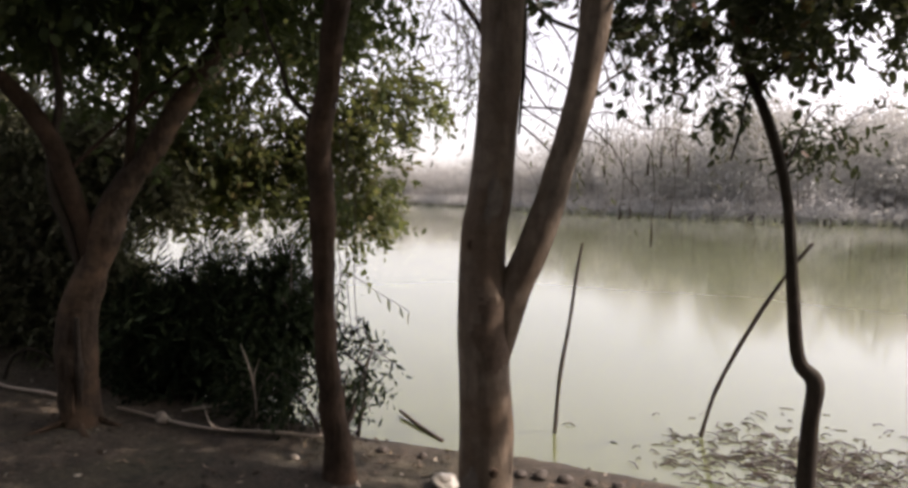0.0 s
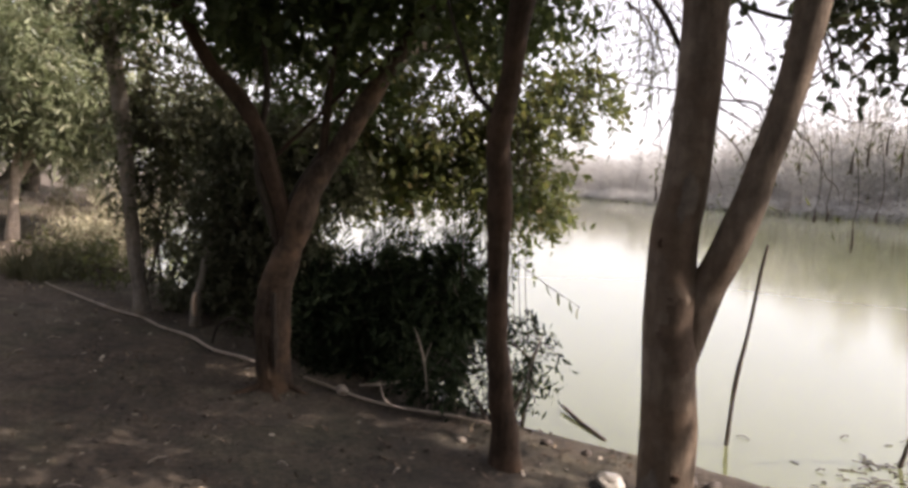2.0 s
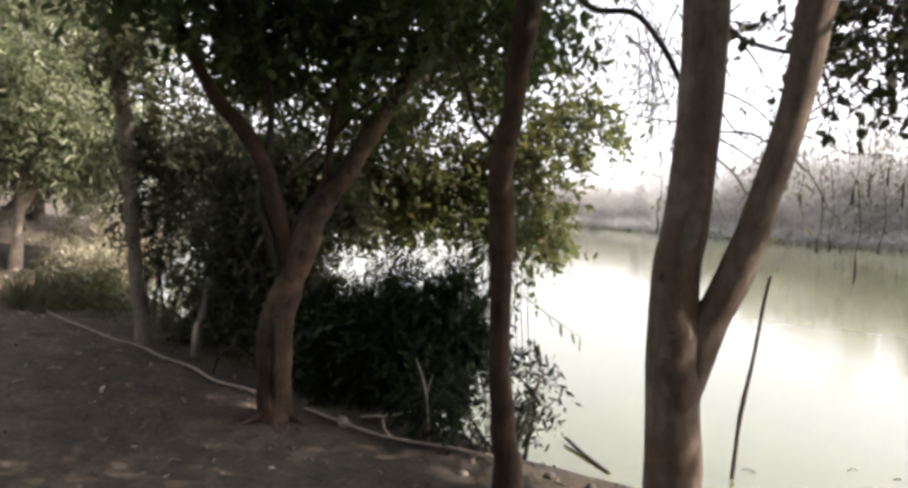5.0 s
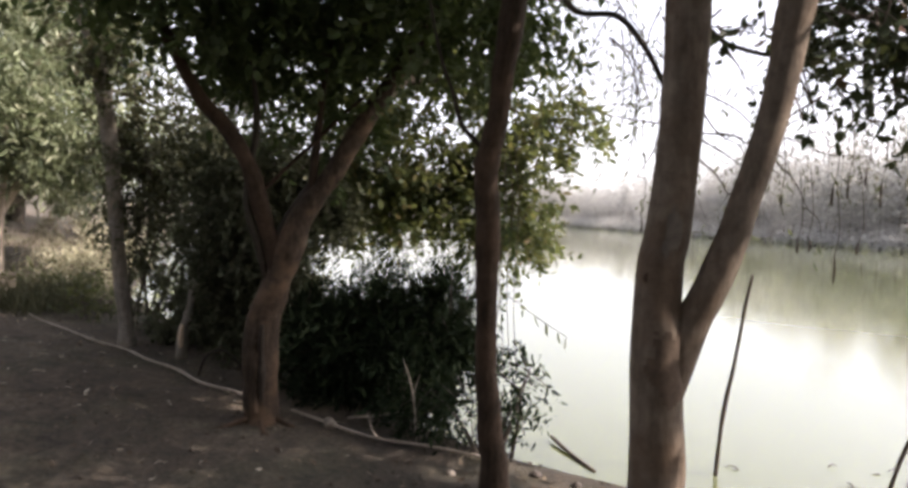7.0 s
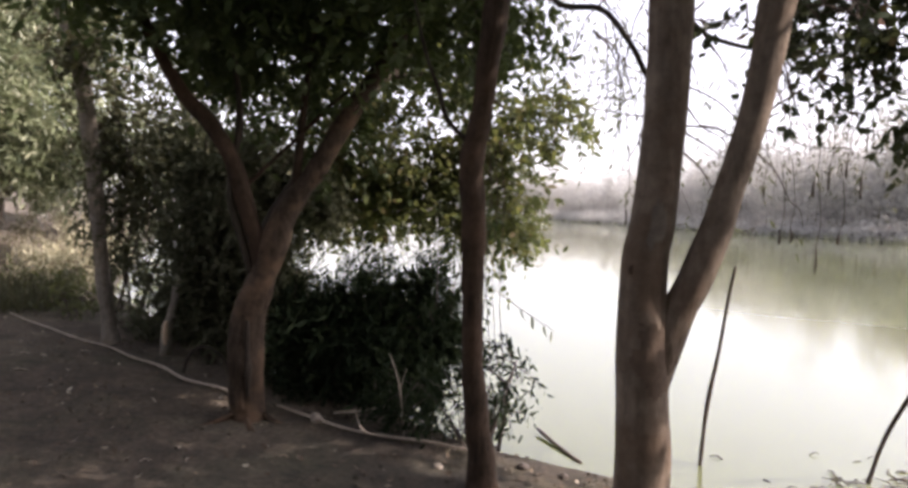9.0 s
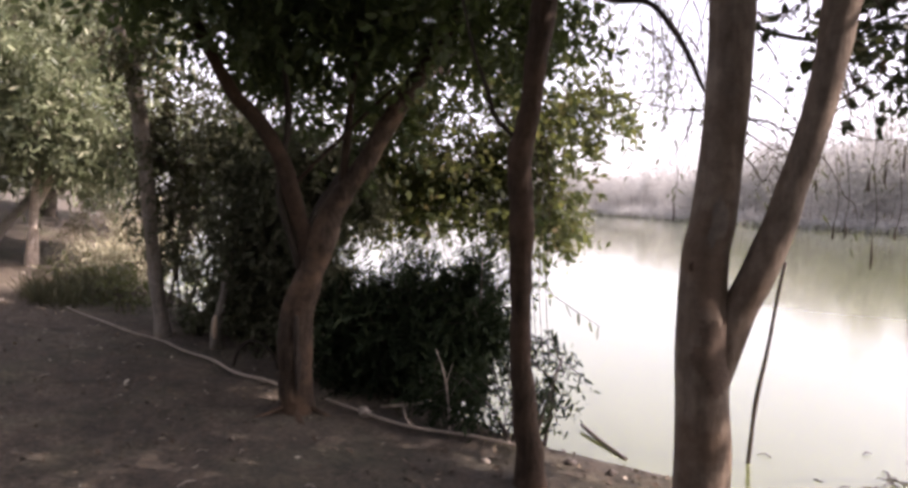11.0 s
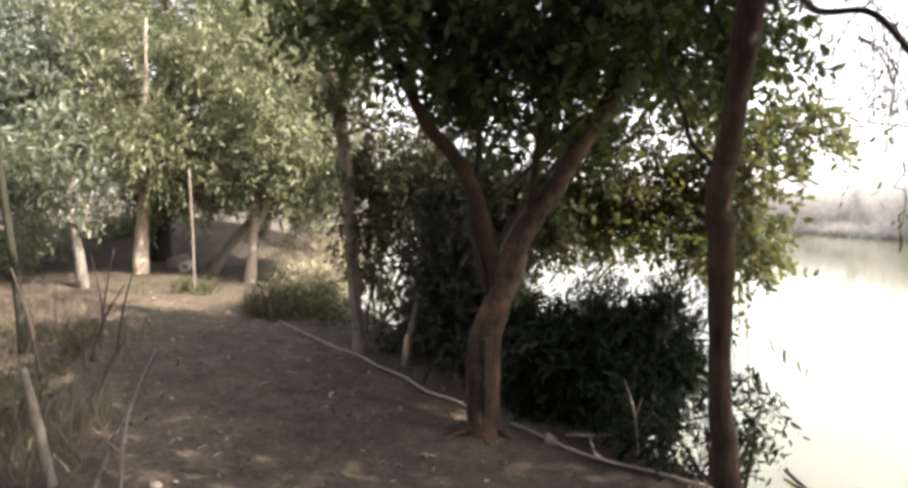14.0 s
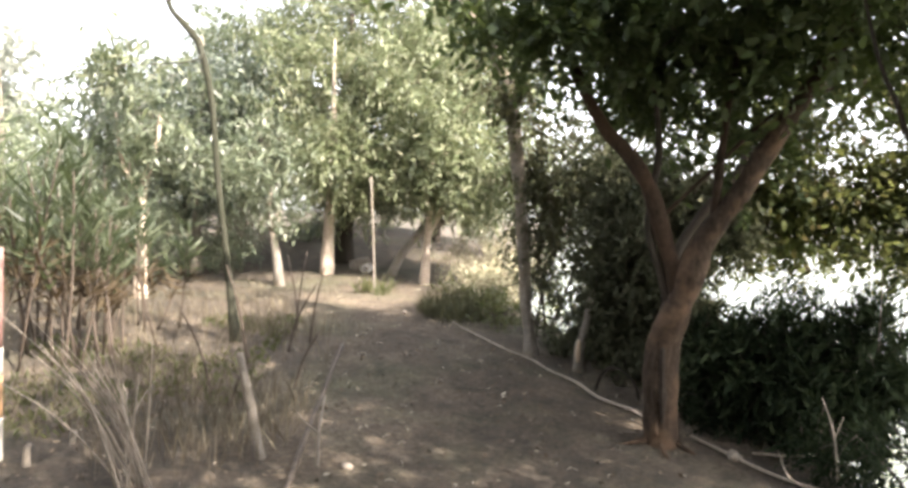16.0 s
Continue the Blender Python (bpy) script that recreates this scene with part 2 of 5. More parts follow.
def part(name, me, mat, parent=None, label="", smooth=True):
    """Links a mesh given in world coordinates under a thing or a part."""
    ob = new(name, me)
    if mat:
        me.materials.append(mat)
    if smooth and len(me.polygons):
        me.polygons.foreach_set("use_smooth", np.ones(len(me.polygons), bool))
    if parent:
        me.transform(Matrix.Translation(-base_of(parent)))
        ob.parent = parent
    if label:
        tagged(ob, label)
    return ob


def spline(pts, per=6):
    """Catmull-Rom through rows of any width."""
    p = np.array(pts, float)
    p = np.vstack([2 * p[0] - p[1], p, 2 * p[-1] - p[-2]])
    out = []
    for k in range(1, len(p) - 2):
        for s in np.linspace(0, 1, per, endpoint=False):
            a, b, c, d = p[k - 1], p[k], p[k + 1], p[k + 2]
            out.append(0.5 * (2 * b + (c - a) * s + (2 * a - 5 * b + 4 * c - d) * s * s + (3 * b - a - 3 * c + d) * s ** 3))
    out.append(p[-2])
    return np.array(out)


def tube_data(pts, sides=10, per=6, lump=0.06, freq=3.0):
    """Rings round a line of (x, y, z, radius)."""
    q = spline(pts, per)
    verts, faces = [], []
    up = np.array([0.31, 0.95, 0.05])
    for k, (x, y, z, r) in enumerate(q):
        d = q[min(k + 1, len(q) - 1), :3] - q[max(k - 1, 0), :3]
        d = d / (np.linalg.norm(d) + 1e-9)
        a = np.cross(d, up)
        a = a / (np.linalg.norm(a) + 1e-9)
        b = np.cross(d, a)
        for s in range(sides):
            w = 2 * math.pi * s / sides
            v = np.array([x, y, z]) + max(r, 0.001) * (math.cos(w) * a + math.sin(w) * b)
            if lump:
                v = v + (v - q[k, :3]) * lump * 2 * noise.noise(Vector(v * freq) + Vector((3.1, 0, 0)))
            verts.append(v)
    for k in range(len(q) - 1):
        for s in range(sides):
            t = (s + 1) % sides
            faces.append((k * sides + s, k * sides + t, (k + 1) * sides + t, (k + 1) * sides + s))
    faces.append(tuple(range(sides))[::-1])
    faces.append(tuple((len(q) - 1) * sides + s for s in range(sides)))
    return verts, faces


def tube(name, pts, mat, parent, sides=10, per=6, lump=0.06, label="", freq=3.0):
    return part(name, mesh_from(name, *tube_data(pts, sides, per, lump, freq)), mat, parent, label)


def tubes(name, lines, mat, parent, sides=4, per=3, label=""):
    """Many thin stems in one mesh."""
    V, F = [], []
    for pts in lines:
        v, f = tube_data(pts, sides, per, 0.0)
        o = len(V)
        V += v
        F += [tuple(i + o for i in g) for g in f]
    return part(name, mesh_from(name, V, F), mat, parent, label)


def bark_patch(name, pts, mat, parent, turn, spread, z0, z1, sides, per, lump, freq, label, seed=0.0):
    """A ragged patch lying on the surface of a tube built from the same points; turn and spread in degrees round it."""
    q = spline(pts, per)
    V, F, keep = [], [], {}
    n_a, n_z = 22, 22
    for i in range(n_z + 1):
        z = z0 + (z1 - z0) * i / n_z
        c = np.array([np.interp(z, q[:, 2], q[:, k]) for k in range(4)])
        for j in range(n_a + 1):
            w = radians(turn + spread * (j / n_a - 0.5))
            d = np.array([math.cos(w), math.sin(w), 0.0])
            v = c[:3] + c[3] * d
            v = v + (v - c[:3]) * lump * 2 * noise.noise(Vector(v * freq) + Vector((3.1, 0, 0)))
            V.append(v + d * 0.0045)
    for i in range(n_z):
        for j in range(n_a):
            u, t_ = (j + 0.5) / n_a * 2 - 1, (i + 0.5) / n_z * 2 - 1
            if u * u + t_ * t_ < 0.75 + 0.55 * noise.noise(Vector((u * 1.7, t_ * 1.7, seed))) + 0.25 * noise.noise(Vector((u * 5, t_ * 5, seed))):
                a = i * (n_a + 1) + j
                F.append((a, a + 1, a + n_a + 2, a + n_a + 1))
    return part(name, mesh_from(name, V, F), mat, parent, label)


def norm(a):
    return a / (np.linalg.norm(a, axis=-1, keepdims=True) + 1e-9)


def leaf_mesh(name, pos, way, side, length, width, fold=0.25, curl=0.2):
    """One folded six-point leaf at every row: pos, way along it, side across it."""
    k = len(pos)
    nrm = norm(np.cross(way, side))
    L, W = length[:, None], width[:, None]
    rows = []
    for s, w in ((0.0, 0.0), (0.3, 0.45), (0.68, 0.40), (1.0, 0.0), (0.68, -0.40), (0.3, -0.45)):
        rows.append(pos + way * L * s + side * W * w + nrm * (abs(w) * W * fold - curl * L * s * s))
    v = np.stack(rows, 1).reshape(-1, 3)
    o = np.arange(k)[:, None] * 6
    tri = np.concatenate([o + [0, 1, 5], o + [2, 3, 4]], 1).reshape(-1)
    quad = (o + [1, 2, 4, 5]).reshape(-1)
    me = bpy.data.meshes.new(name)
    me.vertices.add(len(v))
    me.vertices.foreach_set("co", v.astype(np.float32).ravel())
    idx = np.concatenate([tri, quad])
    me.loops.add(len(idx))
    me.loops.foreach_set("vertex_index", idx.astype(np.int32))
    nt, nq = 2 * k, k
    starts = np.concatenate([np.arange(nt) * 3, nt * 3 + np.arange(nq) * 4])
    me.polygons.add(nt + nq)
    me.polygons.foreach_set("loop_start", starts.astype(np.int32))
    me.update(calc_edges=True)
    me.validate()
    return me


def fleck_mesh(name, pos, way, side, length, width):
    """One four-point fleck of foliage at every row, for what stays far off."""
    k = len(pos)
    L, W = length[:, None], width[:, None]
    v = np.stack([pos, pos + way * L * 0.5 + side * W * 0.5, pos + way * L, pos + way * L * 0.5 - side * W * 0.5], 1).reshape(-1, 3)
    me = bpy.data.meshes.new(name)
    me.vertices.add(len(v))
    me.vertices.foreach_set("co", v.astype(np.float32).ravel())
    me.loops.add(4 * k)
    me.loops.foreach_set("vertex_index", np.arange(4 * k, dtype=np.int32))
    me.polygons.add(k)
    me.polygons.foreach_set("loop_start", (np.arange(k) * 4).astype(np.int32))
    me.update(calc_edges=True)
    return me


def twig_leaves(start, way, length, per, leaf, aspect, droop, spread=0.9, sag=0.25):
    """Leaves set along twigs; gives the arrays for leaf_mesh."""
    T = len(start)
    s = np.tile(np.linspace(0.15, 1.0, per), (T, 1)) + rng.normal(0, 0.04, (T, per))
    sgn = np.where(np.arange(per) % 2 == 0, 1.0, -1.0)[None, :]
    pos = start[:, None] + way[:, None] * (length[:, None] * s)[..., None]
    pos[..., 2] -= sag * length[:, None] * s ** 2
    across = norm(np.cross(way, norm(rng.normal(0, 1, (T, 3)))))
    d = way[:, None] * 0.6 + across[:, None] * (sgn * spread)[..., None] + rng.normal(0, 0.35, (T, per, 3))
    d[..., 2] -= droop
    d = norm(d).reshape(-1, 3)
    side = norm(np.cross(d, rng.normal(0, 0.55, d.shape) + np.array([0, 0, 1.0])))
    ln = leaf * rng.uniform(0.6, 1.25, len(d))
    return pos.reshape(-1, 3), d, side, ln, ln * aspect * rng.uniform(0.8, 1.2, len(d))


def blob_twigs(blobs, length, shell=0.0, droop=0.2):
    """Twig starts and ways in ellipsoids (x, y, z, rx, ry, rz, count)."""
    S, D = [], []
    for x, y, z, rx, ry, rz, c in blobs:
        c = int(c)
        u = norm(rng.normal(0, 1, (c, 3)))
        r = (shell + (1 - shell) * rng.random(c)) ** 0.5
        # leave gaps: twigs gather round sub-centres
        hubs = norm(rng.normal(0, 1, (max(3, c // 28), 3))) * rng.uniform(0.25, 1.0, (max(3, c // 28), 1))
        pick = hubs[rng.integers(0, len(hubs), c)] + rng.normal(0, 0.17, (c, 3))
        o = np.where(rng.random((c, 1)) < 0.72, pick, u * r[:, None])
        S.append(np.array([x, y, z]) + o * np.array([rx, ry, rz]))
        d = norm(o) + rng.normal(0, 0.6, (c, 3))
        d[:, 2] -= droop
        D.append(norm(d))
    S, D = np.vstack(S), np.vstack(D)
    return S, D, length * rng.uniform(0.6, 1.3, len(S))


def crown(blobs, mat, parent, leaf, aspect, twig=0.3, per=9, droop=0.35, name="crown", label="", wood=0.12, shell=0.0, curl=0.2, woodmat=None):
    S, D, Ln = blob_twigs(blobs, twig, shell)
    a = twig_leaves(S, D, Ln, per, leaf, aspect, droop)
    ob = part(name, leaf_mesh(name, *a, curl=curl), mat, parent, label, smooth=False)
    if wood:
        k = rng.choice(len(S), max(1, int(len(S) * wood)), replace=False)
        lines = [[(*(S[i] - D[i] * Ln[i] * 0.7), 0.005), (*S[i], 0.004), (*(S[i] + D[i] * Ln[i] * 0.6 - np.array([0, 0, 0.09 * Ln[i]])), 0.002)] for i in k]
        tubes("fine_twig", lines, woodmat or M_TWIG, parent, 3, 2)["kind"] = "stuff"
    return ob


def frond(a, b, rise, mat, parent, pairs=20, leaf=0.2, aspect=0.09):
    """A feathered frond from a to b: a rib with leaflets along both sides."""
    a, b = np.array(a, float), np.array(b, float)
    ax = norm((b - a)[None])[0]
    acr = norm(np.cross(ax, [0.2, 0.9, 0.3])[None])[0]
    pos, way, side, ln, rib = [], [], [], [], []
    for k in range(pairs):
        s = (k + 1) / pairs
        p = a + (b - a) * s + np.array([0.12 * s * s * ax[0], 0, rise * math.sin(math.pi * s)])
        rib.append((*p, 0.006 * (1.1 - s)))
        for g in (1, -1):
            d = norm((ax * 0.75 + g * acr + rng.normal(0, 0.12, 3))[None])[0]
            pos.append(p), way.append(d), ln.append(leaf * (1.0 - 0.75 * abs(s - 0.35)) * rng.uniform(0.85, 1.1))
            side.append(norm(np.cross(d, [0.1, 0.5, 0.9])[None])[0])
    ln = np.array(ln)
    ob = part("frond", leaf_mesh("frond", np.array(pos), np.array(way), np.array(side), ln, ln * aspect, curl=0.12), mat, parent, smooth=False)
    tube("rib", [(*a, 0.008)] + rib[3::6], M_TWIG, ob, 4, 2, 0)


def blades(name, roots, height, width, mat, parent, lean=0.35, kind="", label="", category=""):
    """Grass blades or stalks: one long leaf from every root."""
    k = len(roots)
    d = norm(np.column_stack([rng.normal(0, lean, k), rng.normal(0, lean, k), np.ones(k)]))
    side = norm(np.cross(d, rng.normal(0, 1, (k, 3))))
    ln = height * rng.uniform(0.35, 1.2, k)
    ob = part(name, leaf_mesh(name, np.array(roots), d, side, ln, np.full(k, width) * rng.uniform(0.6, 1.3, k), curl=0.25), mat, parent, smooth=False)
    return tagged(ob, label, category, "", kind)


# ---- ground and water ----
SHORE_X = [-400, -140, -60, -25, -14, -10, -8, -6.5, -4.9, -2.9, -1.5, -0.64, 0.36, 1.08, 1.5, 3, 6, 30, 400]
SHORE_Y = [200, 150, 90, 35, 18, 12, 9.6, 8.2, 7.1, 5.75, 5.05, 4.62, 4.33, 4.02, 3.85, 3.2, 2.2, -6, -120]
FAR_X = [-700, -150, -40, -8, 12, 30, 45, 60, 120, 700]
FAR_Y = [380, 260, 190, 165, 118, 92, 80, 76, 60, -60]


def land(x, y):
    """Height of the ground (arrays)."""
    x, y = np.asarray(x, float), np.asarray(y, float)
    g = 0.05 * np.clip(-1.7 - x, 0, 8) + 0.02 * np.clip(y - 5, 0, 6)
    g = g + 0.75 * np.exp(-(((x + 16) / 4.5) ** 2 + ((y - 12.5) / 4.0) ** 2))
    d = (np.interp(x, SHORE_X, SHORE_Y) - y) * 0.85
    s = np.clip((d + 1.3) / 1.35, 0, 1)
    near = -1.1 + (g + 1.1 - 0.02) * (s * s * (3 - 2 * s)) ** 0.8
    f = (y - np.interp(x, FAR_X, FAR_Y)) / 6.0
    s2 = np.clip(f + 0.5, 0, 1)
    far = -1.1 + 1.5 * s2 * s2 * (3 - 2 * s2)
    return np.where(y > np.interp(x, SHORE_X, SHORE_Y) + 20, far, np.maximum(near, far))


def rough(x, y):
    v = Vector((x, y, 0.0))
    return 0.035 * noise.noise(v * 0.9) + 0.018 * noise.noise(v * 3.1) + 0.010 * noise.noise(v * 8.0)


def gz(x, y):
    return float(land(x, y)) + rough(x, y)


def axis(lo, hi, fine, centre, k):
    u = np.linspace(-1, 1, k)
    s = np.sinh(u * 6.2) / math.sinh(6.2)
    return centre + np.where(s < 0, s * (centre - lo), s * (hi - centre))


gx, gy = axis(-900, 900, 0.1, -2.5, 330), axis(-900, 900, 0.1, 4.0, 330)
X, Y = np.meshgrid(gx, gy, indexing="ij")
Z = land(X, Y)
Z = Z + np.array([[rough(a, b) if abs(a + 3) < 25 and abs(b - 4) < 25 else 0.0 for b in gy] for a in gx])
I = np.arange(330 * 330).reshape(330, 330)
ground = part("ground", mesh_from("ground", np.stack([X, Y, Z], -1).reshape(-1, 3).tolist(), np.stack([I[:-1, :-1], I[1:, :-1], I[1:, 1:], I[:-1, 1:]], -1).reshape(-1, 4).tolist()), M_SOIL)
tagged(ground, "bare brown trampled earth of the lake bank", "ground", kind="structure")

wx = [-900, -60, -15, 0, 15, 60, 900]
wv = [(a, b, WATER_Z) for a in wx for b in (-150, -20, 0, 3, 8, 20, 60, 200, 420)]
wf = [(i * 9 + j, i * 9 + 9 + j, i * 9 + 10 + j, i * 9 + 1 + j) for i in range(6) for j in range(8)]
water = part("water", mesh_from("water", wv, wf), M_WATER)
tagged(water, "calm milky green lake water with reflections", "water", kind="structure")


# ---- trees on the bank ----
def flare(x, y, r):
    """Root end of a trunk, sunk into the ground."""
    z = gz(x, y)
    return [(x, y, z - 0.12, r * 1.5), (x, y, z + 0.03, r * 1.28)]


# forked smooth-barked tree
t = thing("forked_tree", (0.09, 2.42, gz(0.09, 2.42)), "forked tree with smooth tan-grey bark and brown scars", "tree")
FORK_LINE = flare(0.085, 2.42, 0.085) + [(0.078, 2.422, 0.384, 0.0867), (0.071, 2.422, 0.689, 0.0836), (0.069, 2.422, 0.833, 0.0836), (0.057, 2.423, 0.995, 0.0796), (0.052, 2.423, 1.127, 0.0806), (0.05, 2.424, 1.239, 0.0785), (0.043, 2.424, 1.32, 0.0714), (0.045, 2.424, 1.443, 0.0694), (0.058, 2.423, 1.53, 0.0673), (0.069, 2.422, 1.702, 0.0632), (0.077, 2.421, 1.871, 0.0622), (0.079, 2.421, 2.039, 0.0622), (0.075, 2.421, 2.205, 0.0653), (0.055, 2.45, 2.725, 0.0612), (-0.005, 2.55, 3.438, 0.051), (0.095, 2.6, 4.354, 0.0306)]
trunk = tube("trunk", FORK_LINE, M_FORK, t, 20, 8, 0.03)
bark_patch("bark_scar", FORK_LINE, M_SCAR, trunk, -66, 120, 1.02, 1.27, 20, 8, 0.03, 3.0, "rough brown scar in the fork", 1.3)
bark_patch("bark_scar", FORK_LINE, M_GREYSTAIN, trunk, -125, 60, 0.45, 0.75, 20, 8, 0.03, 3.0, "dull grey stain on the bark", 4.1)
bark_patch("bark_scar", FORK_LINE, M_GREYSTAIN, trunk, -80, 50, 1.45, 1.62, 20, 8, 0.03, 3.0, "dull grey stain on the bark", 7.7)
tube("limb", [(0.055, 2.43, 0.98, 0.03), (0.075, 2.428, 1.03, 0.0515), (0.1, 2.419, 1.137, 0.0577), (0.125, 2.416, 1.218, 0.0546), (0.15, 2.414, 1.29, 0.0515), (0.183, 2.411, 1.367, 0.0515), (0.214, 2.408, 1.455, 0.0515), (0.241, 2.405, 1.54, 0.0474), (0.26, 2.403, 1.624, 0.0433), (0.283, 2.401, 1.707, 0.0422), (0.303, 2.399, 1.79, 0.0422), (0.321, 2.397, 1.87, 0.0433), (0.346, 2.394, 2.031, 0.0464), (0.364, 2.393, 2.19, 0.0515), (0.45, 2.36, 2.623, 0.0494), (0.62, 2.4, 3.438, 0.0361), (0.8, 2.5, 4.252, 0.0206)], M_FORK, t, 18, 8, 0.03)
for x, y, z, r in ((0.115, 2.335, 0.55, 0.016), (0.01, 2.375, 1.4, 0.012), (0.09, 2.34, 0.72, 0.010)):
    kv, kf = tube_data([(x, y + 0.02, z, r * 1.5), (x, y - 0.004, z, r * 1.4), (x, y - 0.008, z, r * 0.8), (x, y + 0.01, z, r * 0.4)], 10, 3, 0.2, 40)
    part("knot", mesh_from("knot", kv, kf), M_BROWN, trunk, "dark knot hole")
# crown above view; its right-hand blobs are added to shade the bank
crown([(0.3, 2.6, 4.6, 1.9, 2.2, 1.0, 1100), (2.1, 4.1, 4.9, 1.7, 1.5, 0.8, 420), (2.7, 2.4, 4.7, 1.2, 1.0, 0.6, 60), (3.6, 4.6, 5.2, 1.6, 1.7, 0.8, 420), (2.4, 5.4, 5.1, 1.5, 1.2, 0.7, 480)], L_BROAD, t, 0.11, 0.5, 0.35, 9)

for blob in ((0.46, 2.66, 2.02, 0.05, 0.08, 0.1, 8), (0.3, 2.95, 2.28, 0.13, 0.12, 0.07, 12), (0.66, 2.75, 2.25, 0.15, 0.12, 0.08, 15)):
    crown([blob], L_BROAD, t, 0.048, 0.6, 0.12, 5, 0.7, name="sprig", wood=0.6)["kind"] = "stuff"

# slim brown tree at the edge
slim = t = thing("slim_tree", (-0.63, 3.98, gz(-0.63, 3.98)), "slim tree with dark reddish-brown bark at the bank edge", "tree")
tube("trunk", [(-0.62, 3.99, gz(-0.62, 3.98) - 0.12, 0.12), (-0.646, 3.991, 0.048, 0.092), (-0.652, 3.99, 0.188, 0.079), (-0.683, 3.985, 0.348, 0.071), (-0.701, 3.982, 0.51, 0.066), (-0.718, 3.979, 0.67, 0.06), (-0.729, 3.977, 0.905, 0.058), (-0.742, 3.975, 1.148, 0.06), (-0.749, 3.974, 1.306, 0.063), (-0.75, 3.974, 1.464, 0.068), (-0.763, 3.972, 1.621, 0.068), (-0.777, 3.97, 1.777, 0.068), (-0.772, 3.971, 1.855, 0.072), (-0.756, 3.973, 1.934, 0.064), (-0.731, 3.977, 2.09, 0.058), (-0.717, 3.98, 2.245, 0.06), (-0.704, 3.982, 2.4, 0.064), (-0.688, 3.984, 2.554, 0.07), (-0.664, 4, 2.77, 0.07), (-0.564, 4.1, 3.223, 0.065), (-0.414, 4.4, 4.231, 0.04)], M_BROWN, t, 16, 6, 0.09, "", 7.0)
tube("limb", [(-0.6, 4.05, 3.0, 0.05), (-0.9, 4.3, 3.4, 0.04), (-1.3, 4.7, 3.9, 0.02)], M_BROWN, t, 8)
tube("branch", [(-0.74, 3.97, 1.86, 0.018), (-0.833, 3.965, 1.946, 0.014), (-0.925, 3.955, 2.048, 0.015), (-0.971, 3.95, 2.194, 0.014), (-1.032, 3.943, 2.343, 0.011), (-1.078, 3.938, 2.493, 0.01), (-1.15, 3.93, 2.8, 0.006)], M_DARK, t, 6)
crown([(-0.6, 5.0, 4.6, 2.0, 1.9, 1.0, 1200), (-1.1, 4.6, 3.35, 0.8, 0.7, 0.4, 180)], L_DARK, t, 0.1, 0.5, 0.35, 9)

# low forking tree with split bark
t = thing("leaning_tree", (-2.45, 4.69, gz(-2.45, 4.69)), "leaning tree with split reddish bark and two spreading limbs", "tree")
trunk = tube("trunk", [(-2.44, 4.69, gz(-2.45, 4.69) - 0.15, 0.21), (-2.438, 4.697, 0.02, 0.141), (-2.451, 4.691, 0.193, 0.1269), (-2.457, 4.688, 0.362, 0.1241), (-2.465, 4.684, 0.573, 0.125), (-2.441, 4.696, 0.786, 0.109), (-2.374, 4.722, 1.001, 0.102), (-2.336, 4.74, 1.129, 0.102), (-2.302, 4.756, 1.257, 0.104), (-2.254, 4.779, 1.426, 0.092), (-2.144, 4.831, 1.637, 0.078), (-2.024, 4.888, 1.846, 0.073), (-1.926, 4.935, 2.052, 0.07), (-1.82, 4.985, 2.255, 0.064), (-1.713, 5.036, 2.455, 0.062), (-1.572, 5.099, 2.726, 0.055), (-1.282, 5.209, 3.283, 0.035)], M_YBARK, t, 20, 8, 0.1, "", 6.0)
tube("bark_split", [(-2.405, 4.585, 0.72, 0.012), (-2.4, 4.577, 0.52, 0.02), (-2.385, 4.575, 0.36, 0.02), (-2.38, 4.565, 0.2, 0.012)], M_DARK, trunk, 8, 6, 0.3, "dark split in the bark", 9.0)
tube("bark_lip", [(-2.45, 4.57, 0.62, 0.014), (-2.44, 4.565, 0.45, 0.02), (-2.43, 4.565, 0.28, 0.02), (-2.42, 4.555, 0.1, 0.014)], M_YBARK, trunk, 8, 6, 0.4, "raised lip of torn bark", 9.0)
for pts in ([(-2.4, 4.6, 0.1, 0.07), (-2.28, 4.45, 0.03, 0.045), (-2.1, 4.33, 0.005, 0.025), (-1.95, 4.27, -0.03, 0.012)], [(-2.5, 4.58, 0.1, 0.06), (-2.6, 4.42, 0.04, 0.04), (-2.72, 4.3, 0.02, 0.02), (-2.8, 4.25, -0.03, 0.01)], [(-2.33, 4.68, 0.1, 0.06), (-2.18, 4.66, 0.02, 0.04), (-2.02, 4.62, -0.02, 0.015)]):
    tube("root", [(x, y, z * 0.5 + gz(x, y) - 0.02, r * 0.34) for x, y, z, r in pts], M_YBARK, trunk, 8, 5, 0.2, "", 7)
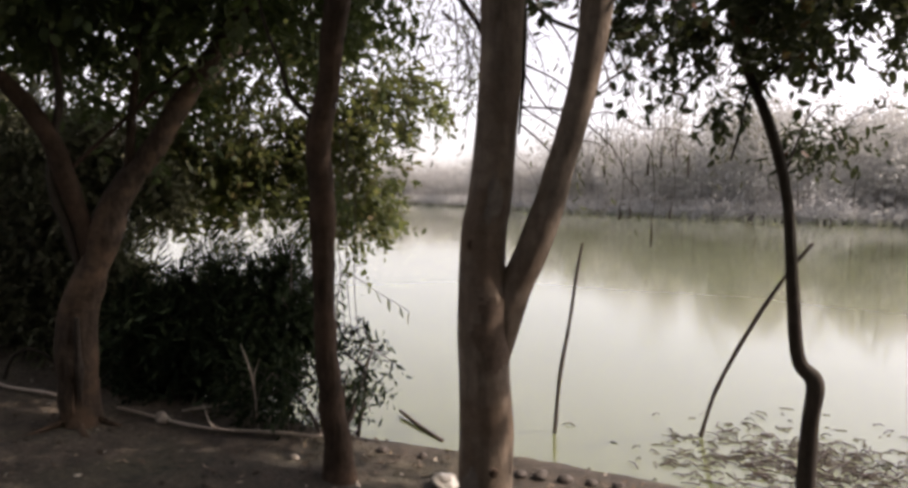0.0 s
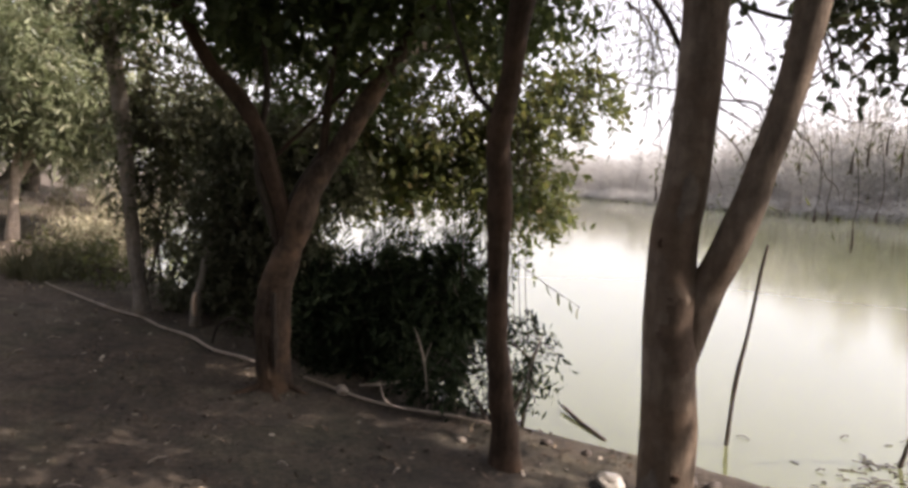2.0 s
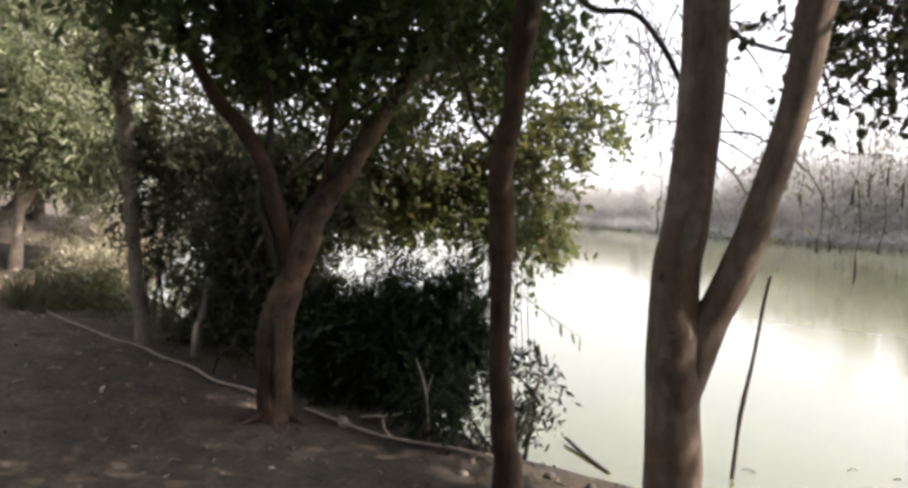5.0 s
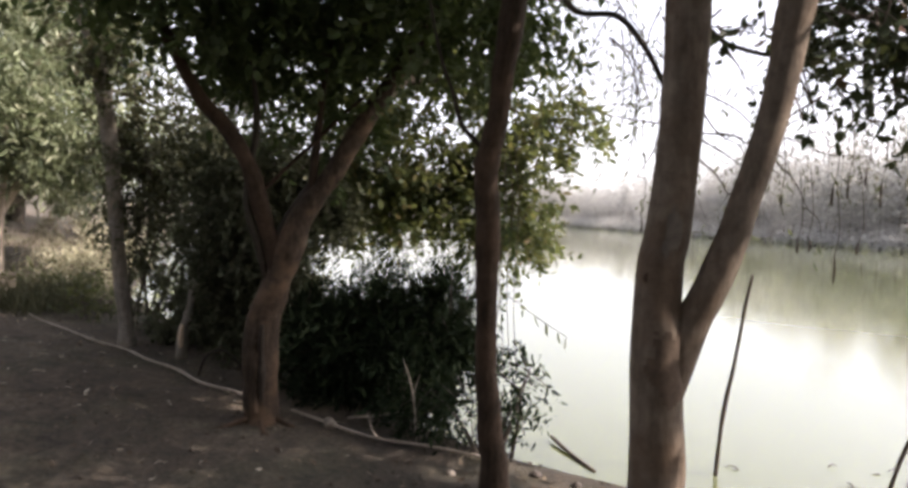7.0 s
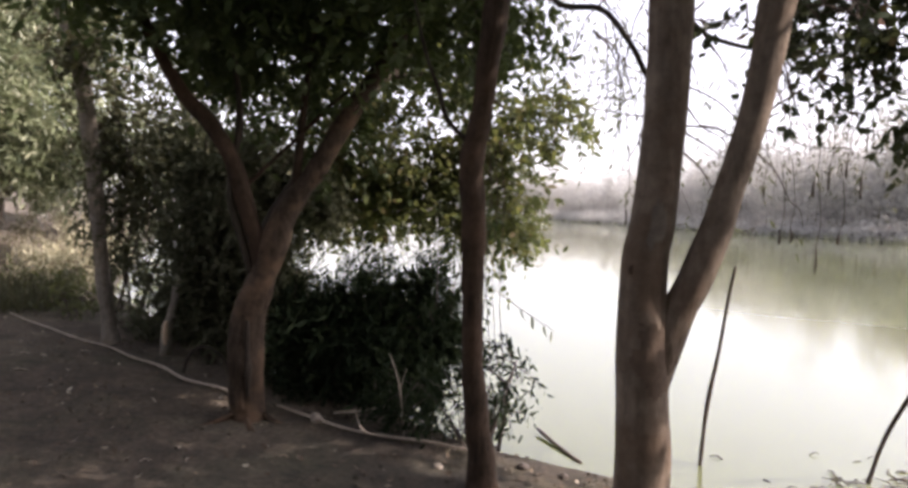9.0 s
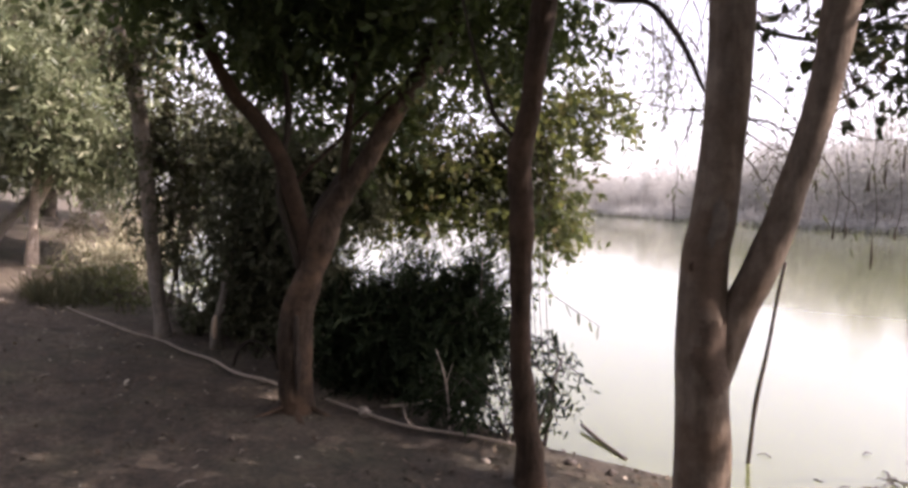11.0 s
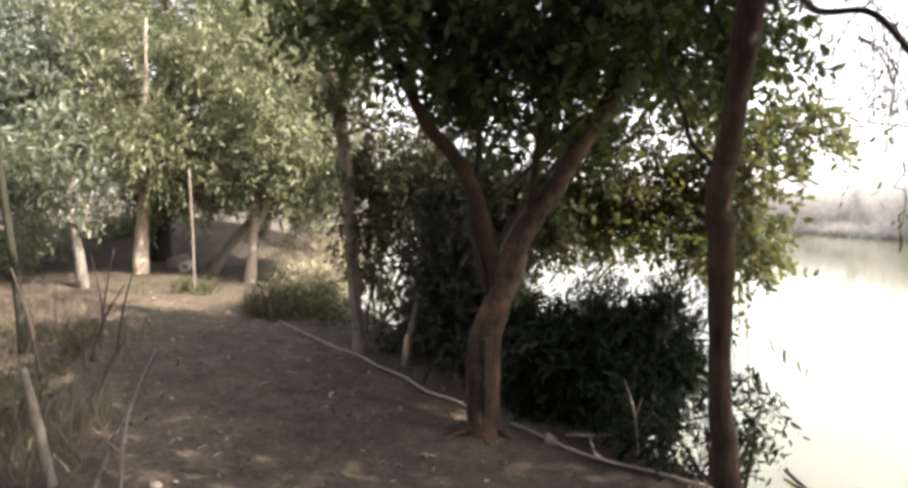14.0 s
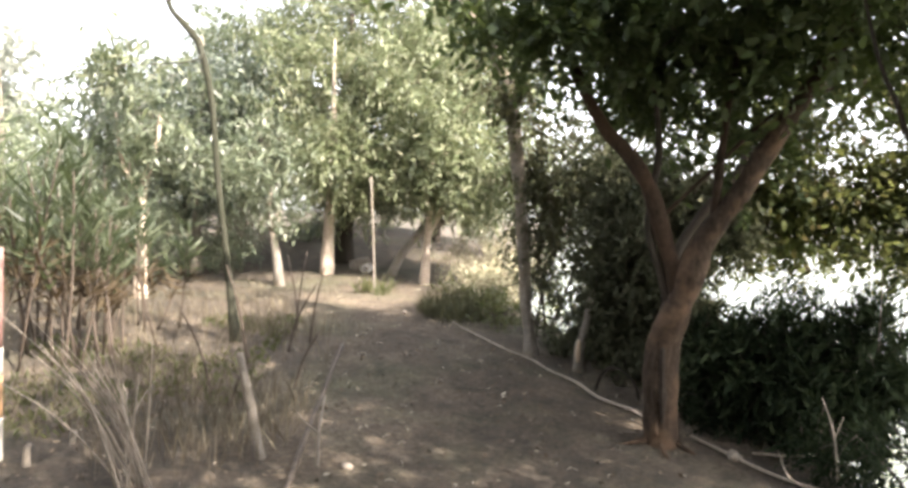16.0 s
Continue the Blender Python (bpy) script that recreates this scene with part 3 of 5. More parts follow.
tube("limb", [(-2.367, 4.719, 1.025, 0.0528), (-2.389, 4.715, 1.125, 0.0651), (-2.423, 4.699, 1.292, 0.0616), (-2.459, 4.681, 1.415, 0.0634), (-2.517, 4.654, 1.622, 0.0651), (-2.578, 4.625, 1.83, 0.0616), (-2.691, 4.571, 2.038, 0.0581), (-2.866, 4.488, 2.248, 0.051), (-2.982, 4.433, 2.46, 0.0458), (-3.081, 4.386, 2.674, 0.0405), (-3.18, 4.339, 2.975, 0.0334), (-3.382, 4.209, 3.482, 0.0194)], M_BROWN, t, 12, 6, 0.1, "", 6.0)
tube("limb", [(-2.442, 4.689, 1.045, 0.03), (-2.468, 4.677, 1.141, 0.031), (-2.506, 4.659, 1.287, 0.028), (-2.557, 4.635, 1.453, 0.029), (-2.578, 4.625, 1.62, 0.03), (-2.56, 4.634, 1.831, 0.026), (-2.532, 4.649, 2.124, 0.023), (-2.582, 4.629, 2.587, 0.018)], M_DARK, t, 10, 6, 0.12)
tube("branch", [(-2.202, 4.799, 1.492, 0.04), (-2.184, 4.812, 1.594, 0.034), (-2.172, 4.818, 1.801, 0.031), (-2.158, 4.825, 2.048, 0.029), (-2.139, 4.834, 2.293, 0.024), (-2.119, 4.843, 2.538, 0.018), (-2.082, 4.889, 2.885, 0.012)], M_BROWN, t, 8)
tube("branch", [(-2.512, 4.659, 1.622, 0.02), (-2.45, 4.686, 1.688, 0.018), (-2.306, 4.754, 1.859, 0.014), (-2.167, 4.799, 2.006, 0.014), (-2.004, 4.898, 2.213, 0.014), (-1.852, 4.97, 2.375, 0.009)], M_BROWN, t, 6)
crown([(-2.5, 5.0, 3.4, 2.0, 1.4, 0.8, 1380), (-3.1, 4.6, 2.95, 0.75, 0.7, 0.36, 170), (-1.6, 5.2, 3.0, 0.9, 0.7, 0.4, 420), (-2.45, 5.1, 2.7, 0.7, 0.5, 0.25, 150), (-2.3, 5.2, 2.15, 0.4, 0.3, 0.28, 50), (-2.85, 5.6, 2.4, 0.4, 0.3, 0.22, 80), (-3.45, 4.05, 3.2, 0.4, 0.4, 0.2, 34), (-3.0, 4.3, 3.0, 0.5, 0.5, 0.26, 90), (-3.75, 3.7, 3.4, 0.35, 0.35, 0.15, 30)], L_DARK, t, 0.1, 0.48, 0.32, 9)

# vine-clad slender tree
t = thing("vine_clad_tree", (-4.58, 5.96, gz(-4.58, 5.96)), "slender grey tree with vines climbing its upper trunk", "tree")
tube("trunk", flare(-4.56, 5.98, 0.07) + [(-4.578, 5.967, 0.342, 0.06), (-4.616, 5.938, 0.652, 0.062), (-4.635, 5.924, 0.962, 0.062), (-4.678, 5.892, 1.58, 0.067), (-4.73, 5.853, 2.196, 0.076), (-4.807, 5.796, 2.808, 0.074), (-4.887, 5.737, 3.112, 0.068), (-5.0, 5.653, 3.415, 0.058), (-5.142, 5.547, 3.655, 0.046), (-5.6, 5.1, 4.3, 0.03)], M_GREY, t, 12, 6, 0.08)
crown([(-4.72, 5.85, 2.35, 0.2, 0.2, 0.75, 150), (-4.9, 5.7, 3.2, 0.35, 0.3, 0.42, 100), (-4.45, 6.05, 2.1, 0.28, 0.25, 0.9, 190)], L_VINE, t, 0.075, 0.5, 0.25, 8, name="vine")
crown([(-5.3, 5.3, 4.6, 0.8, 0.8, 0.45, 70)], L_DARK, t, 0.1, 0.45, 0.35, 9)

# bent sapling in front of the water
sz = gz(1.67, 3.55)
t = thing("bent_sapling", (1.67, 3.55, sz), "thin dark sapling with a kinked stem and broad leaves", "tree")
tube("trunk", [(1.67, 3.55, sz - 0.1, 0.05), (1.67, 3.55, 0.15, 0.042), (1.675, 3.55, 0.5, 0.039), (1.685, 3.55, 0.7, 0.042), (1.615, 3.58, 0.81, 0.034), (1.58, 3.6, 1.13, 0.03), (1.54, 3.62, 1.54, 0.027), (1.49, 3.64, 1.78, 0.026), (1.42, 3.67, 2.0, 0.024), (1.36, 3.7, 2.15, 0.021), (1.25, 3.72, 2.5, 0.016), (1.15, 3.7, 2.9, 0.01)], M_DARK, t, 12, 7, 0.08)
tube("branch", [(1.37, 3.7, 2.12, 0.008), (1.345, 3.71, 2.02, 0.009), (1.33, 3.71, 1.9, 0.008), (1.295, 3.72, 1.75, 0.006)], M_DARK, t, 5)
tube("branch", [(1.38, 3.69, 2.1, 0.012), (1.6, 3.6, 2.3, 0.01), (1.9, 3.5, 2.45, 0.006)], M_DARK, t, 5)
tube("branch", [(1.52, 3.63, 1.68, 0.006), (1.75, 3.9, 1.98, 0.005), (2.0, 4.2, 2.1, 0.004), (2.3, 4.7, 2.05, 0.003)], M_DARK, t, 5)
# sprays out of view, added only to dapple the sunlight below
crown([(1.9, 2.6, 3.3, 1.0, 0.8, 0.4, 70)], L_BROAD, t, 0.09, 0.6, 0.25, 7, 0.6, name="unseen_dapple_sprays")
crown([(1.2, 3.65, 2.5, 0.62, 0.5, 0.26, 330), (1.75, 3.45, 2.42, 0.5, 0.5, 0.24, 220), (1.15, 3.65, 2.1, 0.16, 0.2, 0.2, 26), (0.75, 3.6, 2.22, 0.1, 0.12, 0.12, 12), (1.5, 3.6, 3.1, 1.1, 0.9, 0.4, 420)], L_BROAD, t, 0.062, 0.6, 0.18, 7, 0.7)
crown([(2.35, 4.78, 2.05, 0.26, 0.2, 0.16, 55)], L_BROAD, t, 0.07, 0.4, 0.2, 9, 0.4, name="leaf_clump")["kind"] = "stuff"

# tree overhanging the lake, backlit
t = thing("overhanging_tree", (-3.0, 5.75, gz(-3.0, 5.75)), "overhanging bank tree with yellow-green sunlit leaves", "tree")
tube("trunk", flare(-3.0, 5.75, 0.05) + [(-2.98, 5.78, 0.6, 0.05), (-2.93, 5.85, 1.3, 0.045), (-2.6, 6.1, 1.95, 0.04), (-2.1, 6.7, 2.8, 0.035), (-1.6, 7.4, 3.6, 0.03), (-1.2, 7.9, 4.6, 0.02)], M_DARK, t, 10)
tube("limb", [(-2.1, 6.7, 2.8, 0.025), (-1.6, 7.2, 2.9, 0.02), (-1.0, 7.6, 2.6, 0.014), (-0.5, 7.8, 2.5, 0.008)], M_DARK, t, 7)
tube("limb", [(-2.6, 6.1, 1.95, 0.025), (-2.7, 6.8, 2.3, 0.02), (-2.9, 7.3, 2.5, 0.012)], M_DARK, t, 7)
crown([(-1.1, 7.65, 2.2, 0.55, 0.5, 0.95, 300), (-0.75, 7.75, 2.45, 0.5, 0.4, 0.35, 120), (-1.05, 7.7, 1.35, 0.35, 0.35, 0.5, 110), (-2.35, 7.3, 2.25, 1.0, 0.6, 0.85, 620), (-2.9, 7.3, 1.65, 0.9, 0.5, 0.5, 400), (-1.7, 7.4, 1.7, 0.5, 0.4, 0.45, 150), (-2.8, 7.0, 2.7, 0.8, 0.5, 0.5, 160), (-1.5, 7.4, 3.3, 0.9, 0.7, 0.5, 220)], L_BACK, t, 0.1, 0.5, 0.3, 8, 0.4)
crown([(-1.2, 7.6, 4.4, 1.2, 0.8, 0.6, 260)], L_BACK, t, 0.12, 0.5, 0.4, 9, 0.4, name="upper_crown")

# bare drooping limbs of the slim tree
t = slim
tube("limb", [(-0.55, 4.1, 3.15, 0.035), (-0.5, 4.6, 3.3, 0.03), (-0.1, 5.0, 3.45, 0.022), (0.3, 5.15, 3.5, 0.015)], M_DARK, t, 8)
tube("limb", [(-0.56, 4.2, 3.2, 0.026), (-0.44, 5.0, 2.98, 0.022), (-0.14, 5.0, 2.92, 0.022), (0.03, 5.0, 2.75, 0.02), (0.15, 4.99, 2.55, 0.017), (0.24, 4.99, 2.36, 0.013), (0.33, 5.0, 2.22, 0.008)], M_DARK, t, 7)
ends = []
for k in range(12):
    x0, y0 = rng.uniform(-0.5, 0.3), rng.uniform(4.9, 5.7)
    dx, drop = rng.normal(0.1, 0.25), rng.uniform(0.5, 1.2)
    a = np.array([x0, y0, 3.35 + rng.uniform(-0.6, 0.1)])
    pts = [a, a + [dx * 0.5, 0.05, -drop * 0.15], a + [dx * 0.9, 0.1, -drop * 0.5], a + [dx * 1.15, 0.1, -drop]]
    stem = tube("drooping_twig", [(*q, r) for q, r in zip(pts, (0.007, 0.005, 0.004, 0.002))], M_TWIG, t, 5, 5, 0)
    for j in range(4):
        b = pts[1] + (pts[3] - pts[1]) * rng.random()
        e = b + [rng.normal(0, 0.3), rng.normal(0, 0.1), -rng.uniform(-0.05, 0.35)]
        tube("side_twig", [(*b, 0.003), (*((b + e) / 2 + [0, 0, 0.05]), 0.0025), (*e, 0.0015)], M_TWIG, stem, 4, 4, 0)
        ends.append(e)
tube("limb", [(0.3, 5.15, 3.5, 0.02), (0.4, 5.3, 3.0, 0.02), (0.42, 5.33, 2.5, 0.016), (0.4, 5.33, 2.0, 0.008)], M_DARK, t, 6)
tube("limb", [(0.41, 5.32, 2.97, 0.018), (0.51, 5.31, 2.89, 0.018), (0.64, 5.29, 2.79, 0.016), (0.93, 5.24, 2.71, 0.014), (1.12, 5.2, 2.8, 0.010)], M_DARK, t, 7)
for pts in ([(0.42, 2.5), (0.67, 2.38), (0.83, 2.23), (0.95, 2.07)], [(0.42, 2.44), (0.59, 2.2), (0.74, 2.11), (0.78, 2.0)],
            [(0.41, 2.2), (0.68, 2.18), (0.81, 2.13), (1.03, 2.17), (1.26, 2.07), (1.44, 2.06)], [(0.41, 2.2), (0.65, 2.05), (0.78, 1.96)],
            [(0.4, 2.08), (0.6, 1.91), (0.69, 1.78), (0.76, 1.88)], [(0.81, 2.13), (0.93, 2.04), (1.08, 1.9), (1.19, 1.69)],
            [(0.41, 2.28), (0.21, 2.26), (-0.09, 2.3), (-0.34, 2.36)], [(0.22, 2.26), (0.18, 2.08), (0.07, 1.88)],
            [(1.05, 2.75), (1.14, 2.48), (1.19, 2.31), (1.23, 2.22)], [(0.57, 2.83), (0.71, 2.63), (0.75, 2.51)], [(0.93, 2.71), (1.3, 2.5), (1.5, 2.2)]):
    k = len(pts)
    row = [(x, 5.33 - 0.08 * max(0, x - 0.4), z, 0.0085 - 0.0055 * j / (k - 1)) for j, (x, z) in enumerate(pts)]
    stem = tube("arching_twig", row, M_TWIG, t, 5, 6, 0)
    for j in range(3):
        b = np.array(row[rng.integers(1, k)][:3])
        e2 = b + [rng.normal(0.02, 0.12), rng.normal(0, 0.05), -rng.uniform(0.05, 0.25)]
        tube("side_twig", [(*b, 0.004), (*((b + e2) / 2 + [0.02, 0, 0.03]), 0.003), (*e2, 0.0015)], M_TWIG, stem, 4, 4, 0)
        ends.append(e2)
E_ = np.array(ends)
a = twig_leaves(E_, norm(rng.normal(0, 0.3, E_.shape) + [0, 0, -1.0]), np.full(len(E_), 0.15), 4, 0.07, 0.22, 0.8)
part("hanging_leaf", leaf_mesh("hanging_leaf", *a), L_BACK, t, smooth=False)["kind"] = "stuff"
E_ = np.column_stack([rng.uniform(-0.75, 0.2, 150), rng.uniform(6.0, 7.0, 150), rng.uniform(2.6, 3.9, 150)])
a = twig_leaves(E_, norm(rng.normal(0, 0.3, E_.shape) + [0, 0, -1.0]), np.full(len(E_), 0.3), 7, 0.07, 0.2, 0.8)
part("hanging_leaf", leaf_mesh("hanging_leaf", *a), L_BACK, t, smooth=False)["kind"] = "stuff"


# feathery pale foliage hanging from the arching twigs
E_ = np.column_stack([rng.uniform(0.75, 2.4, 400), rng.uniform(5.0, 6.6, 400), rng.uniform(2.1, 3.3, 400)])
E_ = E_[np.array([noise.noise(Vector((a_ * 2.2, b_ * 0.7, c_ * 0.8))) > -0.12 for a_, b_, c_ in E_])]
a = twig_leaves(E_, norm(rng.normal(0, 0.22, E_.shape) + [0, 0, -1.0]), rng.uniform(0.2, 0.45, len(E_)), 9, 0.055, 0.2, 0.7)
part("hanging_leaf", leaf_mesh("hanging_leaf", *a), L_VINE, t, smooth=False)["kind"] = "stuff"
tubes("hanging_stalk", [[(*e, 0.0015), (*(e - [0, 0, 0.15]), 0.0012), (*(e - [0.01, 0, 0.28]), 0.0008)] for e in E_], M_TWIG, t, 3, 2)["kind"] = "stuff"
# long dark seed pods on fine stalks under the arching twigs
for x, y, z, ln_ in ((1.33, 5.14, 1.42, 0.2), (1.18, 5.19, 1.53, 0.12), (1.12, 5.2, 1.5, 0.1), (1.46, 5.12, 1.5, 0.08), (1.3, 5.15, 1.87, 0.15), (1.38, 5.14, 1.93, 0.16), (1.47, 5.1, 1.98, 0.14), (1.56, 5.1, 1.9, 0.18), (0.1, 5.05, 1.62, 0.14), (1.0, 5.22, 1.8, 0.1)):
    bend = rng.normal(0, 0.008)
    pod = tube("seed_pod", [(x, y, z, 0.003), (x + bend * 0.3, y, z - ln_ * 0.2, 0.005), (x + bend, y, z - ln_ * 0.6, 0.008), (x + bend * 0.6, y, z - ln_ * 0.9, 0.007), (x + bend * 0.4, y, z - ln_, 0.003)], M_TWIG, t, 6, 4, 0.25, "dark hanging seed pod", 25)
    tube("stalk", [(x, y, z - 0.01, 0.0022), (x + 0.02, y, z + 0.15, 0.0025), (x - 0.01, y + 0.02, min(z + 0.45, 2.4), 0.003)], M_TWIG, pod, 4, 3, 0)

# ---- bushes along the water ----
def shrub(name, at, blobs, mat, leaf, aspect, label, stems=7, twig=0.25, per=8, droop=0.3, group=""):
    b = thing(name, (at[0], at[1], gz(*at)), label, "shrub", group)
    lines = []
    for k in range(stems):
        x, y, z, rx, ry, rz, _ = blobs[k % len(blobs)]
        e = np.array([x, y, z]) + rng.normal(0, 0.35, 3) * [rx, ry, rz]
        s = np.array([at[0] + rng.normal(0, 0.08), at[1] + rng.normal(0, 0.08), gz(*at) - 0.05])
        lines.append([(*s, 0.016), (*((s + e) / 2 + rng.normal(0, 0.05, 3)), 0.011), (*e, 0.005)])
    for ln_ in lines:
        tube("stem", ln_, M_TWIG, b, 5, 4, 0)
    crown(blobs, mat, b, leaf, aspect, twig, per, droop)
    return b


b = shrub("dark_bush", (-1.75, 5.3), [(-1.9, 5.62, 0.38, 0.64, 0.33, 0.45, 2300), (-1.4, 5.75, 0.48, 0.2, 0.22, 0.42, 320), (-2.35, 5.5, 0.35, 0.3, 0.25, 0.48, 420)], L_BUSH, 0.11, 0.22, "dense green bush, shade painted into its dark leaves, feathery fronds on top", 10)
fr = []
for k in range(24):
    a = np.array([rng.uniform(-2.5, -1.25), rng.uniform(5.5, 5.95), rng.uniform(0.4, 0.75)])
    fr.append((a, a + [rng.normal(0.12, 0.25), rng.normal(0, 0.1), rng.uniform(0.4, 0.75)], 0.05))
fr += [((-1.8, 6.1, 0.75), (-1.5, 6.16, 1.48), 0.06), ((-1.6, 6.1, 0.7), (-1.3, 6.2, 1.25), 0.08), ((-2.2, 6.0, 0.6), (-2.15, 6.0, 1.3), 0.0)]
for root, tip, rise in fr:
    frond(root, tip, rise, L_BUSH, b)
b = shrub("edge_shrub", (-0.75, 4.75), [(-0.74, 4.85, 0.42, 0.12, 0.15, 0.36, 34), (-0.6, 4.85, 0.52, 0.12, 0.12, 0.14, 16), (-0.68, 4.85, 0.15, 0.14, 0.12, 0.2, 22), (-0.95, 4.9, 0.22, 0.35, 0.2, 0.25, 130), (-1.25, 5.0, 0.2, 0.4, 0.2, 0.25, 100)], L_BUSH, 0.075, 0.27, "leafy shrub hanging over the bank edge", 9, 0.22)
for k in range(3):
    tube("hanging_stem", [(-0.78 + 0.03 * k, 4.6 + 0.03 * k, 2.0, 0.003), (-0.75 + 0.04 * k, 4.6, 1.6, 0.003), (-0.77 + 0.05 * k, 4.61, 1.2 - 0.1 * k, 0.003), (-0.71 + 0.04 * k, 4.62, 0.55, 0.002)], M_TWIG, b, 4, 4, 0)
crown([(-0.73, 4.62, 1.25, 0.06, 0.06, 0.55, 26)], L_DARK, b, 0.06, 0.4, 0.1, 4, 0.8, name="hanging_leaf", wood=0)["kind"] = "stuff"
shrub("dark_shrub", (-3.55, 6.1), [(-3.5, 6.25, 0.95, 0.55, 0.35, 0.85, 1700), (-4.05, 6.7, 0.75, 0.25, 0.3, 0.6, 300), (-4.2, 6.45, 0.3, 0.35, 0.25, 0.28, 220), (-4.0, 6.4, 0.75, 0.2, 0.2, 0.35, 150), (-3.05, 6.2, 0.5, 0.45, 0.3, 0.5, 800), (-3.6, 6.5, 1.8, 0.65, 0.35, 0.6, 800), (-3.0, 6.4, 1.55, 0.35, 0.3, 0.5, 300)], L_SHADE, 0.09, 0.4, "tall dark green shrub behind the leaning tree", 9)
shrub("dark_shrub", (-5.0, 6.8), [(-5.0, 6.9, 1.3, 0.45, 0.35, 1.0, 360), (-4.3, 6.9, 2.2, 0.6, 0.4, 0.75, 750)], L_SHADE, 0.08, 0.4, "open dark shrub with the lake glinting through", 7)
shrub("dry_bush", (-7.3, 8.3), [(-7.3, 8.4, 0.7, 0.9, 0.6, 0.4, 300), (-8.2, 9.3, 1.0, 0.7, 0.5, 0.5, 220), (-6.3, 7.6, 0.6, 0.5, 0.4, 0.3, 150)], L_DRY, 0.11, 0.16, "pale straw-coloured dry bush lit by the sun", 12, 0.3)
shrub("low_weed_bush", (-6.4, 7.1), [(-6.2, 7.0, 0.4, 0.6, 0.35, 0.22, 200), (-5.5, 6.8, 0.35, 0.4, 0.25, 0.2, 90)], L_WEED, 0.08, 0.3, "low green weeds at the end of the path", 6)

# thin twig reaching over the water
t = thing("reaching_twig", (-0.78, 4.7, gz(-0.78, 4.7)), "thin twig with a few hanging leaves over the water", "branch")
pts = [(-0.78, 4.7, gz(-0.78, 4.7), 0.006), (-0.8, 4.74, 0.6, 0.005), (-0.79, 4.78, 0.95, 0.004), (-0.74, 4.8, 1.02, 0.004), (-0.55, 4.87, 0.89, 0.003), (-0.33, 4.93, 0.75, 0.0015)]
tube("stem", pts, M_TWIG, t, 5, 5, 0)
E_ = np.array([(-0.63, 4.84, 0.94), (-0.56, 4.87, 0.9), (-0.48, 4.89, 0.85), (-0.4, 4.91, 0.79), (-0.34, 4.93, 0.755)])
part("leaves", leaf_mesh("leaves", E_, norm(rng.normal(0, 0.2, E_.shape) + [0, 0, -1.0]), norm(rng.normal(0, 1, E_.shape) * [1, 1, 0.1]), np.full(5, 0.1), np.full(5, 0.022)), L_BACK, t, smooth=False)


# ---- poles, stakes and sticks ----
def on(x, y, h=0.02):
    return (x, y, gz(x, y) + h)


t = thing("bamboo_pole", on(-4.4, 5.7, 0), "long thin pale pole lying along the path edge", "pole", "edging poles")
tube("pole", [(*on(x, y, 0.03), r * 1.25) for x, y, r in ((-6.1, 6.38, 0.006), (-5.7, 6.19, 0.007), (-5.3, 6.08, 0.008), (-4.85, 5.87, 0.008), (-4.4, 5.76, 0.008), (-4.0, 5.53, 0.008), (-3.6, 5.38, 0.009), (-3.25, 5.17, 0.009), (-2.9, 5.09, 0.009), (-2.62, 4.96, 0.008))], M_CANE, t, 8, 5, 0.3, "", 14)
t = thing("bamboo_pole", on(-1.6, 4.7, 0), "thin weathered pole lying below the trees", "pole", "edging poles")
tube("pole", [(*on(x, y, 0.03), r) for x, y, r in ((-2.3, 4.88, 0.009), (-1.98, 4.77, 0.012), (-1.75, 4.69, 0.011), (-1.5, 4.65, 0.011), (-1.1, 4.58, 0.011), (-0.75, 4.51, 0.009))], M_CANE, t, 8, 5, 0.15, "", 8)
kv, kf = tube_data([(-1.99, 4.765, gz(-1.96, 4.76) + 0.03, 0.02), (-1.96, 4.755, gz(-1.96, 4.76) + 0.035, 0.038), (-1.93, 4.745, gz(-1.96, 4.76) + 0.03, 0.036), (-1.9, 4.735, gz(-1.96, 4.76) + 0.03, 0.02)], 10, 4, 0.3, 20)
part("knot", mesh_from("knot", kv, kf), M_STONE, t, "pale swollen knot")
tube("side_twig", [(*on(-1.42, 4.62, 0.03), 0.008), (*on(-1.52, 4.5, 0.1), 0.006), (*on(-1.62, 4.62, 0.2), 0.003)], M_CANE, t, 5)
t = thing("wooden_stake", on(-3.87, 5.868, 0), "leaning broken wooden stake with a pale cut base", "stake")
stake = tube("post", [(-3.89, 5.868, gz(-3.89, 5.868) - 0.08, 0.058), (-3.89, 5.868, 0.142, 0.054), (-3.89, 5.868, 0.303, 0.053), (-3.867, 5.87, 0.383, 0.047), (-3.845, 5.885, 0.517, 0.036), (-3.819, 5.903, 0.731, 0.034), (-3.789, 5.924, 0.891, 0.028), (-3.755, 5.947, 1.06, 0.010)], M_GREY, t, 10, 5, 0.2, "", 12)
tube("cut_face", [(-3.875, 5.823, 0.2, 0.018), (-3.876, 5.82, 0.3, 0.024), (-3.872, 5.826, 0.41, 0.014)], M_CUT, stake, 8, 4, 0.2, "pale cut wood")
t = thing("dry_plant", on(-1.31, 4.77, 0), "thin dry upright stem beside the fallen pole", "plant", "dry stems")
